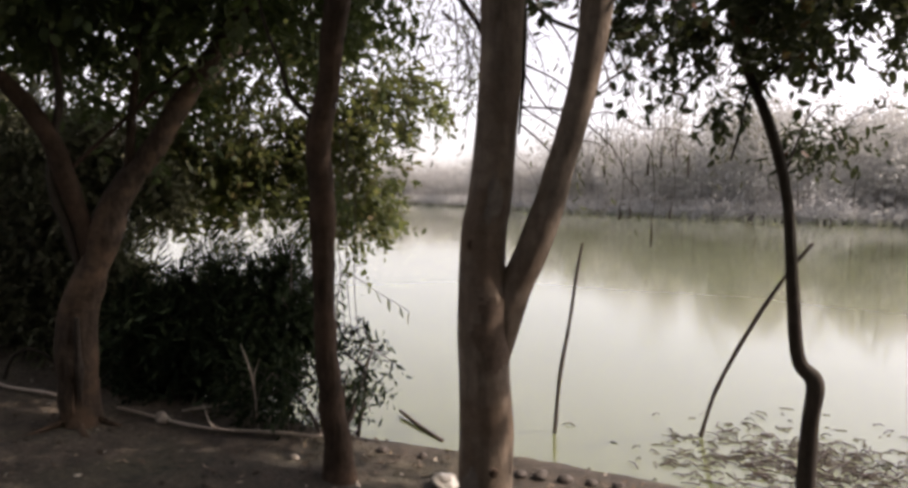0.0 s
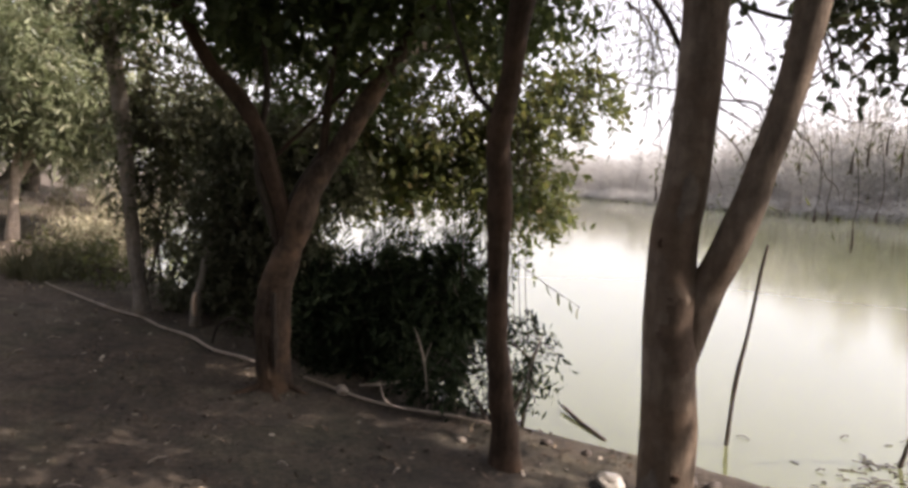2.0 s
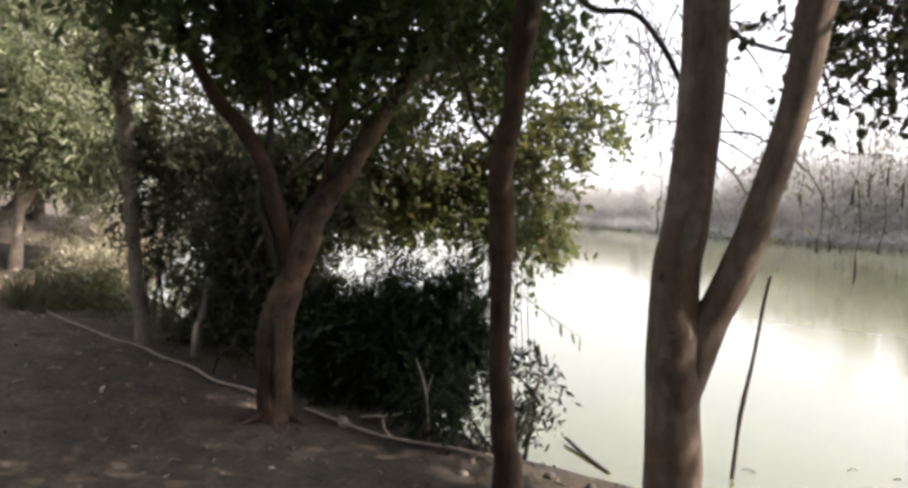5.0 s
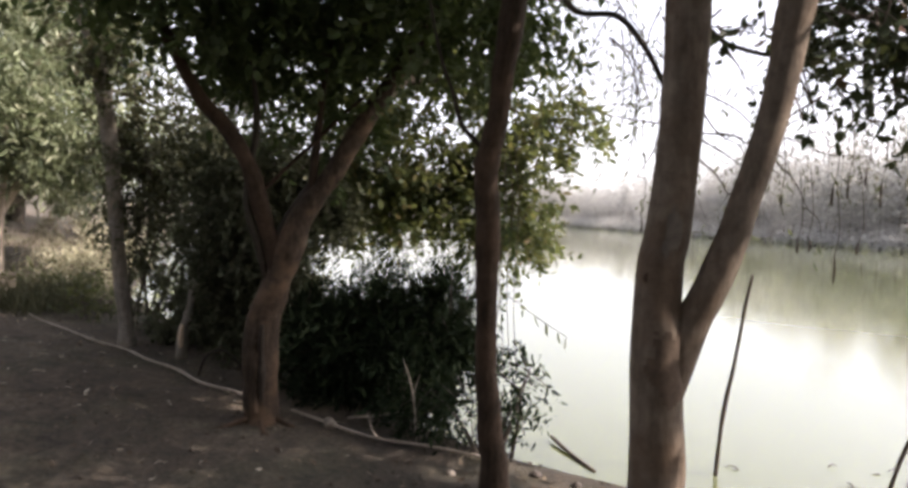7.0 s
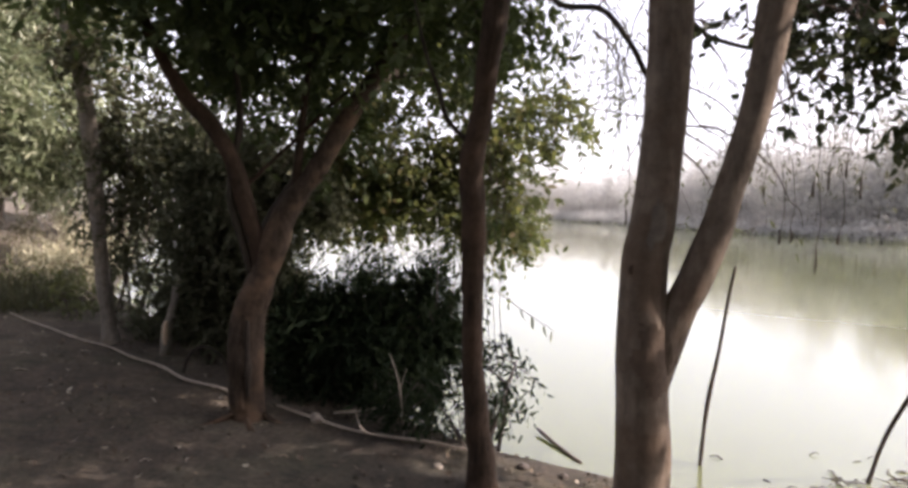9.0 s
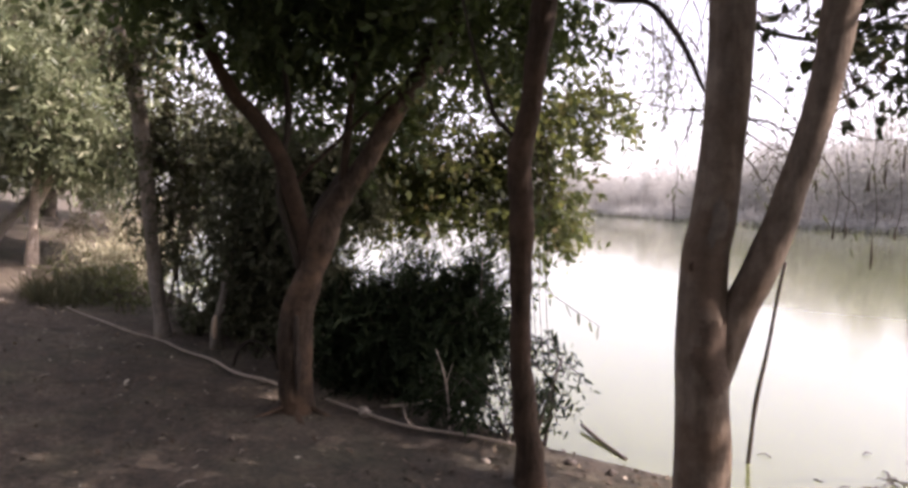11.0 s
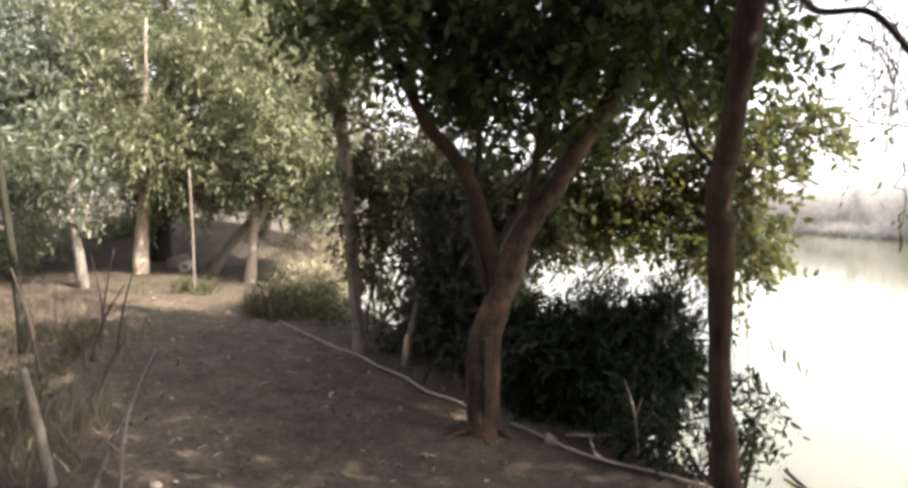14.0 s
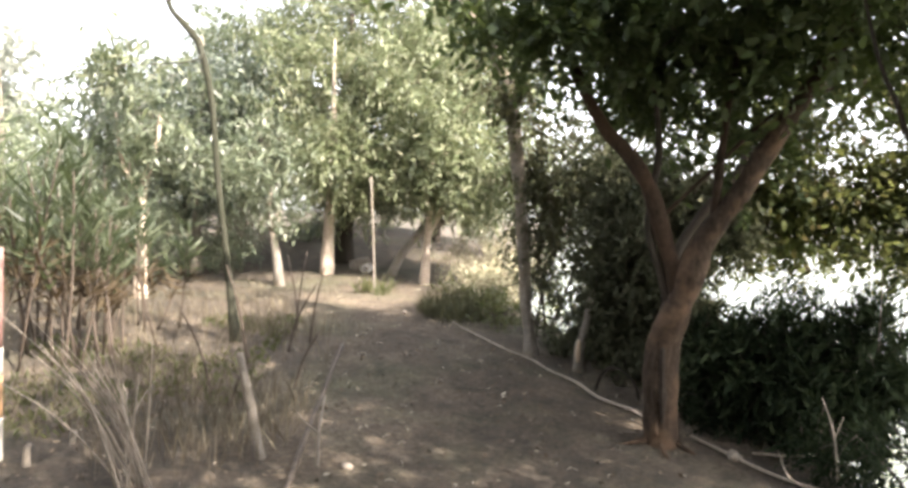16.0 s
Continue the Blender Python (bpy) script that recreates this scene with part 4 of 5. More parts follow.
tube("stem", [(*on(-1.31, 4.77, -0.04), 0.009), (-1.33, 4.73, 0.25, 0.008), (-1.36, 4.7, 0.42, 0.005), (-1.42, 4.72, 0.55, 0.002)], M_CANE, t, 5, 4, 0.1)
tube("side_shoot", [(-1.34, 4.72, 0.3, 0.005), (-1.3, 4.74, 0.45, 0.002)], M_CANE, t, 4, 3, 0)
t = thing("loose_stick", on(-1.7, 4.9, 0), "short pale stick in the shade of the bush", "stick")
tube("stick", [(*on(-1.9, 4.98, 0.02), 0.008), (*on(-1.7, 5.0, 0.06), 0.009), (*on(-1.5, 5.03, 0.1), 0.006)], M_CANE, t, 5, 4, 0.1)
# crumpled plastic at the foot of the forked tree
t = thing("plastic_bag", on(-0.07, 3.93, 0), "crumpled off-white plastic bag on the bank", "bag")
M_BAG = plain("grubby_plastic", (0.16, 0.14, 0.11), (0.62, 0.58, 0.5), 16, 0.4, 0.3)
bm = bmesh.new()
bmesh.ops.create_icosphere(bm, subdivisions=4, radius=0.075)
for v in bm.verts:
    q = v.co * 9
    v.co *= 1 + 0.55 * noise.noise(q) + 0.3 * noise.noise(q * 2.3)
    v.co.z = v.co.z * 0.55
    v.co += Vector((-0.07, 3.93, gz(-0.07, 3.93) + 0.03))
me = bpy.data.meshes.new("sheet")
bm.to_mesh(me)
bm.free()
part("sheet", me, M_BAG, t)
t = thing("arched_root", on(-3.25, 5.45, 0), "thin brown root arching out of the bank", "root")
tube("root", [(-3.42, 5.4, gz(-3.42, 5.4) - 0.03, 0.012), (-3.36, 5.42, gz(-3.36, 5.42) + 0.16, 0.013), (-3.25, 5.47, gz(-3.25, 5.47) + 0.23, 0.012), (-3.1, 5.5, gz(-3.1, 5.5) + 0.15, 0.011), (-3.04, 5.52, gz(-3.04, 5.52) - 0.03, 0.010)], M_DARK, t, 7, 5, 0.15)
t = thing("water_stick", (0.86, 6.1, -0.6), "thin dark stick standing in the lake", "stick", "sticks in the water")
tube("stick", [(0.83, 6.1, -0.75, 0.017), (0.86, 6.1, -0.46, 0.017), (0.885, 6.1, 0.02, 0.017), (0.95, 6.09, 0.5, 0.015), (0.995, 6.08, 0.93, 0.013), (1.03, 6.07, 1.18, 0.012)], M_STICK, t, 8, 6, 0.15, "", 7)
t = thing("water_stick", (2.12, 6.11, -0.6), "slanting dark stick leaning out of the lake", "stick", "sticks in the water")
tube("stick", [(2.06, 6.13, -0.75, 0.017), (2.12, 6.11, -0.48, 0.017), (2.22, 6.07, -0.04, 0.017), (2.44, 5.98, 0.51, 0.017), (2.67, 5.87, 0.99, 0.015), (2.82, 5.8, 1.24, 0.016)], M_STICK, t, 8, 6, 0.15, "", 7)
t = thing("floating_log", (-0.3, 6.1, -0.5), "short dark stick lying half in the lake", "log")
tube("log", [(-0.5, 6.47, -0.43, 0.014), (-0.3, 6.13, -0.455, 0.018), (-0.1, 5.83, -0.47, 0.018)], M_STICK, t, 8, 4, 0.2, "", 9)
# drowned twigs at the water's edge
lines = []
for k in range(800):
    x, y = rng.normal(2.75, 0.52), rng.normal(5.42, 0.5)
    d = rng.normal(0, 1, 2) * [1.0, 0.6]
    d = d / np.linalg.norm(d) * rng.uniform(0.05, 0.24)
    h = rng.uniform(0.0, 0.03)
    lines.append([(x, y, WATER_Z - 0.03, 0.006), (x + d[0] * 0.5, y + d[1] * 0.5, WATER_Z + h, 0.006), (x + d[0], y + d[1], WATER_Z + h * rng.uniform(-0.3, 0.9), 0.003)])
weeds = tubes("drowned_twigs", lines, M_STICK, None, 3, 2)
tagged(weeds, "tangle of dark drowned twigs in the shallow water", "twigs", kind="stuff")


# ---- garden side: trees, plants and clutter ----
def grove_tree(x, y, h, blobs, mat, bark_mat, label, r=0.1, leaf=0.16, aspect=0.22, path=None, limbs=4):
    z = gz(x, y)
    g = thing("grove_tree", (x, y, z), label, "tree", "sunlit grove")
    line = path or [(x + 0.05, y, z + h * 0.3, r * 0.85), (x, y + 0.1, z + h * 0.6, r * 0.65), (x + 0.1, y, z + h, r * 0.3)]
    tube("trunk", flare(x, y, r) + line, bark_mat, g, 10, 5, 0.1)
    for k in range(limbs):
        bx, by, bz, rx, ry, rz, _ = blobs[k % len(blobs)]
        s = np.array(line[k % (len(line) - 1)][:3])
        e = np.array([bx, by, bz]) + rng.normal(0, 0.4, 3) * [rx, ry, rz]
        tube("limb", [(*s, r * 0.5), (*((s + e) / 2 + [0, 0, 0.15]), r * 0.35), (*e, r * 0.12)], bark_mat, g, 7, 4)
    crown(blobs, mat, g, leaf, aspect, 0.42, 9, 0.55, wood=0.05)
    return g


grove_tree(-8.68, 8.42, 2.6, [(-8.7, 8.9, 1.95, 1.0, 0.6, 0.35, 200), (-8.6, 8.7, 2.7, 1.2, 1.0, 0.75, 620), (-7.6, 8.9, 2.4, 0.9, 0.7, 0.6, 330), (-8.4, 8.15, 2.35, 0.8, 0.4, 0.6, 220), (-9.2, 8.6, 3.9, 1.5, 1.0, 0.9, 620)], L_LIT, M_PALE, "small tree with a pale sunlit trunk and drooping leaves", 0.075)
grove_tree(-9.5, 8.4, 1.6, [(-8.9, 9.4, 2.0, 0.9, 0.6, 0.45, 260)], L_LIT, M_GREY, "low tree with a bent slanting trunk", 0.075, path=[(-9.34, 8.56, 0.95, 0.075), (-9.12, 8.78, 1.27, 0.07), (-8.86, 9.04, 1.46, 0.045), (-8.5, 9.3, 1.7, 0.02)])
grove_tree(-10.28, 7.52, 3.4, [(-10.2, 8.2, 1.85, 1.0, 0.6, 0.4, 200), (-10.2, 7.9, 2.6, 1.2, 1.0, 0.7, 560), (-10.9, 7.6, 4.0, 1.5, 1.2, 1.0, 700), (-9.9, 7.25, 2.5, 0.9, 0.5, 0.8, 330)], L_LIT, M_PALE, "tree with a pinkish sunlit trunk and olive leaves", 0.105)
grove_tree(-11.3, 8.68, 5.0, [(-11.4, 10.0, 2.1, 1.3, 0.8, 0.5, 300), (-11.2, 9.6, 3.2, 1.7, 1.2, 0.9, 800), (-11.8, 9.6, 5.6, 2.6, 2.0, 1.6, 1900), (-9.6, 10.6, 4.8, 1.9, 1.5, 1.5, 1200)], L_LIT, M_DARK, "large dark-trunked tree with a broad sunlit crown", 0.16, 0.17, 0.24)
grove_tree(-14.2, 8.0, 5.0, [(-14.0, 8.0, 3.3, 1.5, 1.4, 1.3, 900), (-14.2, 8.2, 5.2, 1.4, 1.4, 1.0, 700)], L_GREYGREEN, M_GREY, "grey-green leafy tree at the back of the garden", 0.12, 0.17)
grove_tree(-13.2, 5.4, 3.0, [(-13.2, 5.6, 2.3, 1.4, 1.2, 1.0, 600), (-13.6, 4.4, 2.0, 1.3, 1.0, 0.9, 400)], L_GREYGREEN, M_GREY, "pale green leafy tree beyond the garden bed", 0.08, 0.17)
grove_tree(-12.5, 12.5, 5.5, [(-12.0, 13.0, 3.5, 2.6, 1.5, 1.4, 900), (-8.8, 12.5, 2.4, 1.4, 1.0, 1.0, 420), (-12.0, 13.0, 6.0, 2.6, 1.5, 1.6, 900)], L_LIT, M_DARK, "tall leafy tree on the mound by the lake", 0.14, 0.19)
grove_tree(-17.5, 9.5, 5.0, [(-17.5, 9.5, 3.2, 2.4, 2.0, 1.6, 800)], L_GREYGREEN, M_GREY, "hazy green tree behind the grove", 0.12, 0.22)
grove_tree(-17.0, 4.0, 4.0, [(-17.0, 4.0, 2.4, 2.2, 2.4, 1.3, 700), (-17.5, 1.0, 2.1, 2.0, 2.0, 1.1, 500)], L_GREYGREEN, M_GREY, "pale green tree line beyond the garden", 0.1, 0.22)

for x, y, h in ((-12.2, 6.4, 1.5), (-11.5, 4.4, 1.3), (-13.0, 3.0, 1.6), (-11.0, 2.4, 1.4), (-14.5, 10.2, 1.3), (-15.5, 13.5, 2.2), (-17.5, 14.0, 2.6), (-19, 11, 2.4), (-13.5, 15.5, 2.6), (-11, 15.5, 2.4)):
    shrub("garden_shrub", (x, y), [(x, y, gz(x, y) + h * 0.5, 0.9, 0.9, h * 0.5, 330)], L_GREYGREEN, 0.15, 0.2, "pale green bushy shrub behind the garden bed", 6, 0.35, 8, 0.3, "garden shrubs")

# trees never in view, added around the camera to cut sky light
for x, y, h in ((3.4, -2.4, 7.0), (-0.2, -3.4, 7.5), (-4.0, -3.6, 7.0), (-8.2, -3.6, 6.0), (6.6, -0.6, 7.0)):
    g = thing("unseen_shade_tree", (x, y, gz(x, y)), "unseen leafy tree added behind the path to block sky light", "tree", "trees behind the path")
    tube("trunk", flare(x, y, 0.14) + [(x, y, h * 0.4, 0.11), (x + 0.1, y, h * 0.9, 0.05)], M_BROWN, g, 9)
    crown([(x, y, h * 0.62, 2.7, 2.4, h * 0.4, 1500), (x, y, h * 0.25, 2.0, 1.5, h * 0.25, 450)], L_DARK, g, 0.22, 0.5, 0.5, 8, wood=0)

# slim leaning sapling in the garden bed
t = thing("garden_sapling", on(-6.6, 3.67, 0), "slim tall sapling with a crooked grey-brown stem", "tree")
tube("trunk", flare(-6.6, 3.67, 0.045) + [(-6.65, 3.59, 1.09, 0.034), (-6.69, 3.51, 1.8, 0.033), (-6.73, 3.44, 2.66, 0.033), (-6.78, 3.34, 3.17, 0.034), (-6.83, 3.23, 3.35, 0.036), (-6.9, 3.09, 3.53, 0.026), (-6.92, 3.04, 3.8, 0.026), (-6.9, 2.95, 4.3, 0.015)], M_OLIVE, t, 9)
tube("branch", [(-6.78, 3.34, 3.2, 0.02), (-6.6, 3.2, 3.0, 0.01), (-6.9, 2.7, 2.9, 0.006)], M_OLIVE, t, 5)
crown([(-6.95, 2.75, 2.9, 0.25, 0.25, 0.25, 22), (-6.9, 2.5, 3.4, 0.2, 0.2, 0.15, 8), (-7.0, 3.0, 4.5, 0.7, 0.7, 0.4, 60)], L_LIT, t, 0.13, 0.25, 0.3, 7)
t = thing("thin_pole", on(-8.27, 6.94, 0), "thin pale upright pole in the bare earth", "pole")
tube("pole", [(-8.27, 6.94, gz(-8.27, 6.94) - 0.05, 0.02), (-8.29, 6.91, 1.13, 0.018), (-8.33, 6.86, 2.14, 0.016)], M_GREY, t, 7)
t = thing("young_trunk", on(-9.6, 6.1, 0), "young pale trunk with patchy bark", "tree")
tube("trunk", flare(-9.6, 6.1, 0.07) + [(-9.62, 6.05, 0.85, 0.07), (-9.66, 6.0, 1.2, 0.055), (-9.7, 5.95, 1.6, 0.035), (-9.7, 6.0, 2.0, 0.02)], M_GREY, t, 8)
crown([(-9.7, 6.1, 2.2, 0.9, 0.8, 0.75, 360)], L_GREYGREEN, t, 0.16, 0.2, 0.4, 9, 0.5)


t = thing("young_trunk", on(-9.5, 3.9, 0), "young forked tree with a pale smooth trunk", "tree")
tube("trunk", flare(-9.5, 3.9, 0.08) + [(-9.5, 3.9, 0.9, 0.075), (-9.52, 3.9, 1.5, 0.07), (-9.5, 3.93, 1.9, 0.055), (-9.45, 4.05, 2.3, 0.04), (-9.4, 4.1, 2.8, 0.02)], M_PALE, t, 9)
tube("limb", [(-9.52, 3.9, 1.6, 0.05), (-9.56, 3.76, 1.95, 0.04), (-9.58, 3.65, 2.3, 0.025), (-9.6, 3.6, 2.8, 0.012)], M_PALE, t, 8)
crown([(-9.6, 3.9, 2.9, 0.9, 0.9, 0.7, 330), (-9.9, 4.3, 2.4, 0.7, 0.7, 0.5, 160)], L_GREYGREEN, t, 0.16, 0.22, 0.4, 9, 0.5)


def far_tree(x, y, h, wide, label):
    """A tree beyond the garden: trunk, limbs and a clumped crown of flecks in haze-paled colour."""
    z, c = gz(x, y), 5200
    g = thing("far_tree", (x, y, z), label, "tree", "trees beyond the garden")
    tube("trunk", [(x, y, z - 0.2, 0.22), (x + 0.1, y, z + h * 0.4, 0.16), (x, y + 0.2, z + h * 0.85, 0.05)], M_GREY, g, 8)
    hub = rng.normal(0, 0.42, (14, 3))
    u = hub[rng.integers(0, 14, c)] + rng.normal(0, 0.17, (c, 3))
    p = np.array([x, y, z + h * 0.6]) + u * [wide, wide, h * 0.42]
    p[:, 2] = np.maximum(p[:, 2], z + 0.3)
    for j in range(5):
        e = np.array([x, y, z + h * 0.6]) + hub[j] * [wide, wide, h * 0.42]
        tube("limb", [(x + 0.1, y, z + h * 0.35, 0.1), (*((e + [x, y, z + h * 0.5]) / 2), 0.07), (*e, 0.03)], M_GREY, g, 6, 3)
    w = norm(rng.normal(0, 1, (c, 3)) + [0, 0, -0.3])
    ln_ = rng.uniform(0.25, 0.6, c)
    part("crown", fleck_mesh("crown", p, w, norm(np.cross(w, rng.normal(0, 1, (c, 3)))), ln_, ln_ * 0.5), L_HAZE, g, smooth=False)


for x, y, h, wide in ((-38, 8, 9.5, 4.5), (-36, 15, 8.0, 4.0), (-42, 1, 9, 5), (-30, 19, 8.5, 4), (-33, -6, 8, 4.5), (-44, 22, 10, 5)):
    far_tree(x, y, h, wide, "tree beyond the garden with haze painted into its pale crown")
grove_tree(-12.0, 5.9, 4.2, [(-11.9, 5.6, 3.3, 1.0, 1.0, 0.8, 620), (-11.5, 6.6, 3.6, 0.9, 0.9, 0.7, 420), (-11.8, 6.2, 2.4, 0.9, 0.9, 0.5, 300)], L_BLUE, M_GREY, "blue-green leafy tree in the shade of the grove", 0.09, 0.15, 0.25)


def oleander(x, y, h, stems, label="tall garden plant with long narrow pointed leaves"):
    g = thing("narrow_leaved_plant", on(x, y, 0), label, "plant", "tall garden plants")
    z = gz(x, y)
    lines, S, D, Ln = [], [], [], []
    for k in range(stems):
        a = np.array([x + rng.normal(0, 0.12), y + rng.normal(0, 0.12), z - 0.04])
        e = a + [rng.normal(0, 0.22), rng.normal(0, 0.22), h * rng.uniform(0.6, 1.1)]
        lines.append([(*a, 0.012), (*((a + e) / 2 + rng.normal(0, 0.04, 3)), 0.010), (*e, 0.005)])
        for j in range(9):
            s = 0.3 + 0.7 * (j + 1) / 9
            S.append(a + (e - a) * s), D.append((e - a) / np.linalg.norm(e - a)), Ln.append(0.05)
    for ln_ in lines:
        tube("stem", ln_, M_TWIG, g, 5, 3, 0)
    S, D, Ln = np.array(S), np.array(D), np.array(Ln)
    low = np.arange(len(S)) % 9 < 3
    a = twig_leaves(S[~low], D[~low], Ln[~low], 7, 0.26, 0.085, -0.15, 1.3, 0.0)
    part("leaves", leaf_mesh("leaves", *a, curl=0.3), L_NARROW, g, smooth=False)
    a = twig_leaves(S[low], D[low], Ln[low], 5, 0.24, 0.08, 0.1, 1.3, 0.0)
    part("old_leaves", leaf_mesh("old_leaves", *a, curl=0.4), L_BRONZE, g, "bronzed older leaves", smooth=False)


for x, y, h, s in ((-6.57, 1.66, 2.35, 4), (-6.45, 2.05, 1.85, 6), (-6.7, 2.35, 1.7, 6), (-7.0, 2.7, 1.4, 5), (-7.6, 3.3, 1.4, 5), (-7.2, 1.9, 1.8, 6), (-8.0, 2.6, 1.7, 6), (-9.2, 3.4, 1.7, 6), (-7.7, 2.2, 1.9, 5)):
    oleander(x, y, h, s)

# bundle of dry canes
t = thing("dry_cane_clump", on(-3.85, 1.6, 0), "fan of dry bleached canes in the garden bed", "plant")
for k in range(19):
    a = np.array(on(-3.85 + rng.normal(0, 0.05), 1.6 + rng.normal(0, 0.05), -0.05))
    w = rng.choice([-0.62, -0.5, -0.4, -0.25, -0.12, 0.04]) * rng.uniform(0.75, 1.1)
    up = rng.uniform(0.5, 0.85) + 0.3 * abs(w)
    e = a + [w * 0.36 + rng.normal(0, 0.06), w * 0.93 + rng.normal(0, 0.06), up]
    m = a + (e - a) * 0.55 + [0.03 * w, -w * 0.1, up * 0.05]
    cane = tube("cane", [(*a, 0.0065), (*m, 0.005), (*e, 0.002)], M_DRYCANE, t, 5, 4, 0)
    if k % 3 == 0:
        tube("side_shoot", [(*m, 0.004), (*(m + [rng.normal(0, 0.08), rng.normal(0, 0.08), 0.12]), 0.003), (*(m + [rng.normal(0, 0.16), rng.normal(0, 0.16), 0.22]), 0.0015)], M_DRYCANE, cane, 4, 3, 0)
t = thing("garden_stake", on(-3.92, 2.25, 0), "weathered grey stake leaning in the garden bed", "stake")
tube("stake", [(-3.85, 2.32, gz(-3.85, 2.32) - 0.06, 0.034), (-3.9, 2.27, 0.37, 0.03), (-3.95, 2.21, 0.74, 0.024)], M_GREY, t, 8, 5, 0.15, "", 9)
t = thing("forked_stick", on(-3.55, 2.5, 0), "forked dry stick stuck in the ground", "stick")
tube("stick", [(*on(-3.55, 2.5, -0.05), 0.014), (-3.6, 2.55, 0.3, 0.012), (-3.7, 2.66, 0.45, 0.006)], M_DRYCANE, t, 6)
tube("fork", [(-3.59, 2.54, 0.26, 0.01), (-3.66, 2.48, 0.34, 0.006), (-3.72, 2.44, 0.42, 0.003)], M_DRYCANE, t, 5)
for x, y, h in ((-4.55, 1.25, 0.13), (-4.75, 1.55, 0.08)):
    t = thing("broken_stub", on(x, y, 0), "short broken pale stub sticking out of the bed", "stub", "stubs in the bed")
    tube("stub", [(*on(x, y, -0.05), 0.024), (x + 0.01, y, gz(x, y) + h * 0.6, 0.02), (x + 0.015, y + 0.01, gz(x, y) + h * 0.9, 0.017), (x + 0.02, y + 0.01, gz(x, y) + h, 0.008)], M_DRYCANE, t, 8, 4, 0.25, "", 14)
t = thing("curled_leaf", on(-3.72, 2.66, 0), "large curled pale dry leaf caught on the forked stick", "leaf")
part("blade", leaf_mesh("blade", np.array([(-3.7, 2.65, 0.4), (-3.72, 2.66, 0.43)]), norm(np.array([(-0.5, 0.3, -0.7), (0.4, 0.5, -0.5)])), norm(np.array([(0.6, 0.7, 0.0), (0.7, -0.5, 0.2)])), np.array([0.12, 0.1]), np.array([0.06, 0.05]), 0.5, 0.5), L_LITTER, t, smooth=False)
for x, y, h, w in ((-5.7, 3.3, 0.9, -0.15), (-6.2, 4.3, 0.8, 0.1), (-5.2, 2.7, 0.7, -0.2), (-6.9, 4.6, 0.9, 0.08), (-5.0, 3.3, 0.5, 0.15), (-7.3, 4.9, 0.8, -0.1), (-4.6, 2.5, 0.45, 0.1), (-6.0, 3.9, 0.7, 0.2)):
    t = thing("dry_plant", on(x, y, 0), "single dry dark stem standing in the bed", "plant", "dry stems")
    tube("stem", [(*on(x, y, -0.04), 0.013), (x + w * 0.3, y + w * 0.4, gz(x, y) + h * 0.5, 0.011), (x + w, y + w, gz(x, y) + h, 0.005)], M_TWIG, t, 5, 4, 0.1)

# striped pole
t = thing("striped_pole", on(-4.73, 1.15, 0), "upright pole with red, white and orange bands", "pole")
M_RED = plain("faded_red_paint", (0.3, 0.15, 0.13), (0.4, 0.25, 0.21), 25, 0.6, 0.1)
M_WHITE = plain("chalky_white_paint", (0.4, 0.36, 0.31), (0.58, 0.54, 0.48), 25, 0.7, 0.1)
M_ORANGE = plain("faded_orange_paint", (0.36, 0.21, 0.11), (0.45, 0.29, 0.16), 25, 0.6, 0.1)
pz = gz(-4.73, 1.15) - 0.05
for z0, z1, m in ((pz, 0.38, M_WHITE), (0.38, 0.62, M_ORANGE), (0.62, 0.78, M_WHITE), (0.78, 1.34, M_RED)):
    tube("band", [(-4.73, 1.15, z0, 0.033), (-4.73, 1.15, (z0 + z1) / 2, 0.033), (-4.73, 1.15, z1, 0.033)], m, t, 12, 2, 0)

# clay pipe, stone and low kerb of earth along the bed
t = thing("clay_pipe", on(-9.85, 8.05, 0), "short pale hollow clay pipe lying on the ground", "pipe")
ring_v, ring_f = [], []
for k in range(20):
    w = 2 * math.pi * k / 20
    for r, off in ((0.085, 0), (0.055, 0), (0.055, 0.4), (0.085, 0.4)):
        ring_v.append((-9.85 + math.cos(w) * r * 0.75 - off * 0.66, 8.05 + math.cos(w) * r * 0.66 + off * 0.75, gz(-10, 8.05) + 0.085 + math.sin(w) * r))
for k in range(20):
    j = (k + 1) % 20
    for s in range(4):
        u = (s + 1) % 4
        ring_f.append((k * 4 + s, k * 4 + u, j * 4 + u, j * 4 + s))
part("pipe_wall", mesh_from("pipe_wall", ring_v, ring_f), M_WHITE, t, smooth=False)


def stone(x, y, r, mat, name="stone", label="rough pale stone lying on the earth", group="stones"):
    bm = bmesh.new()
    bmesh.ops.create_icosphere(bm, subdivisions=2, radius=r)
    for v in bm.verts:
        v.co *= 1 + 0.5 * noise.noise(v.co / r * 1.3 + Vector((x * 7, y * 5, 0)))
        v.co.z *= 0.7
    me = bpy.data.meshes.new(name)
    bm.to_mesh(me)
    bm.free()
    ob = part(name, me, mat)
    ob.location = (x, y, gz(x, y) + r * 0.3)
    return tagged(ob, label, "stone", group)


stone(-10.4, 8.4, 0.22, M_STONE)
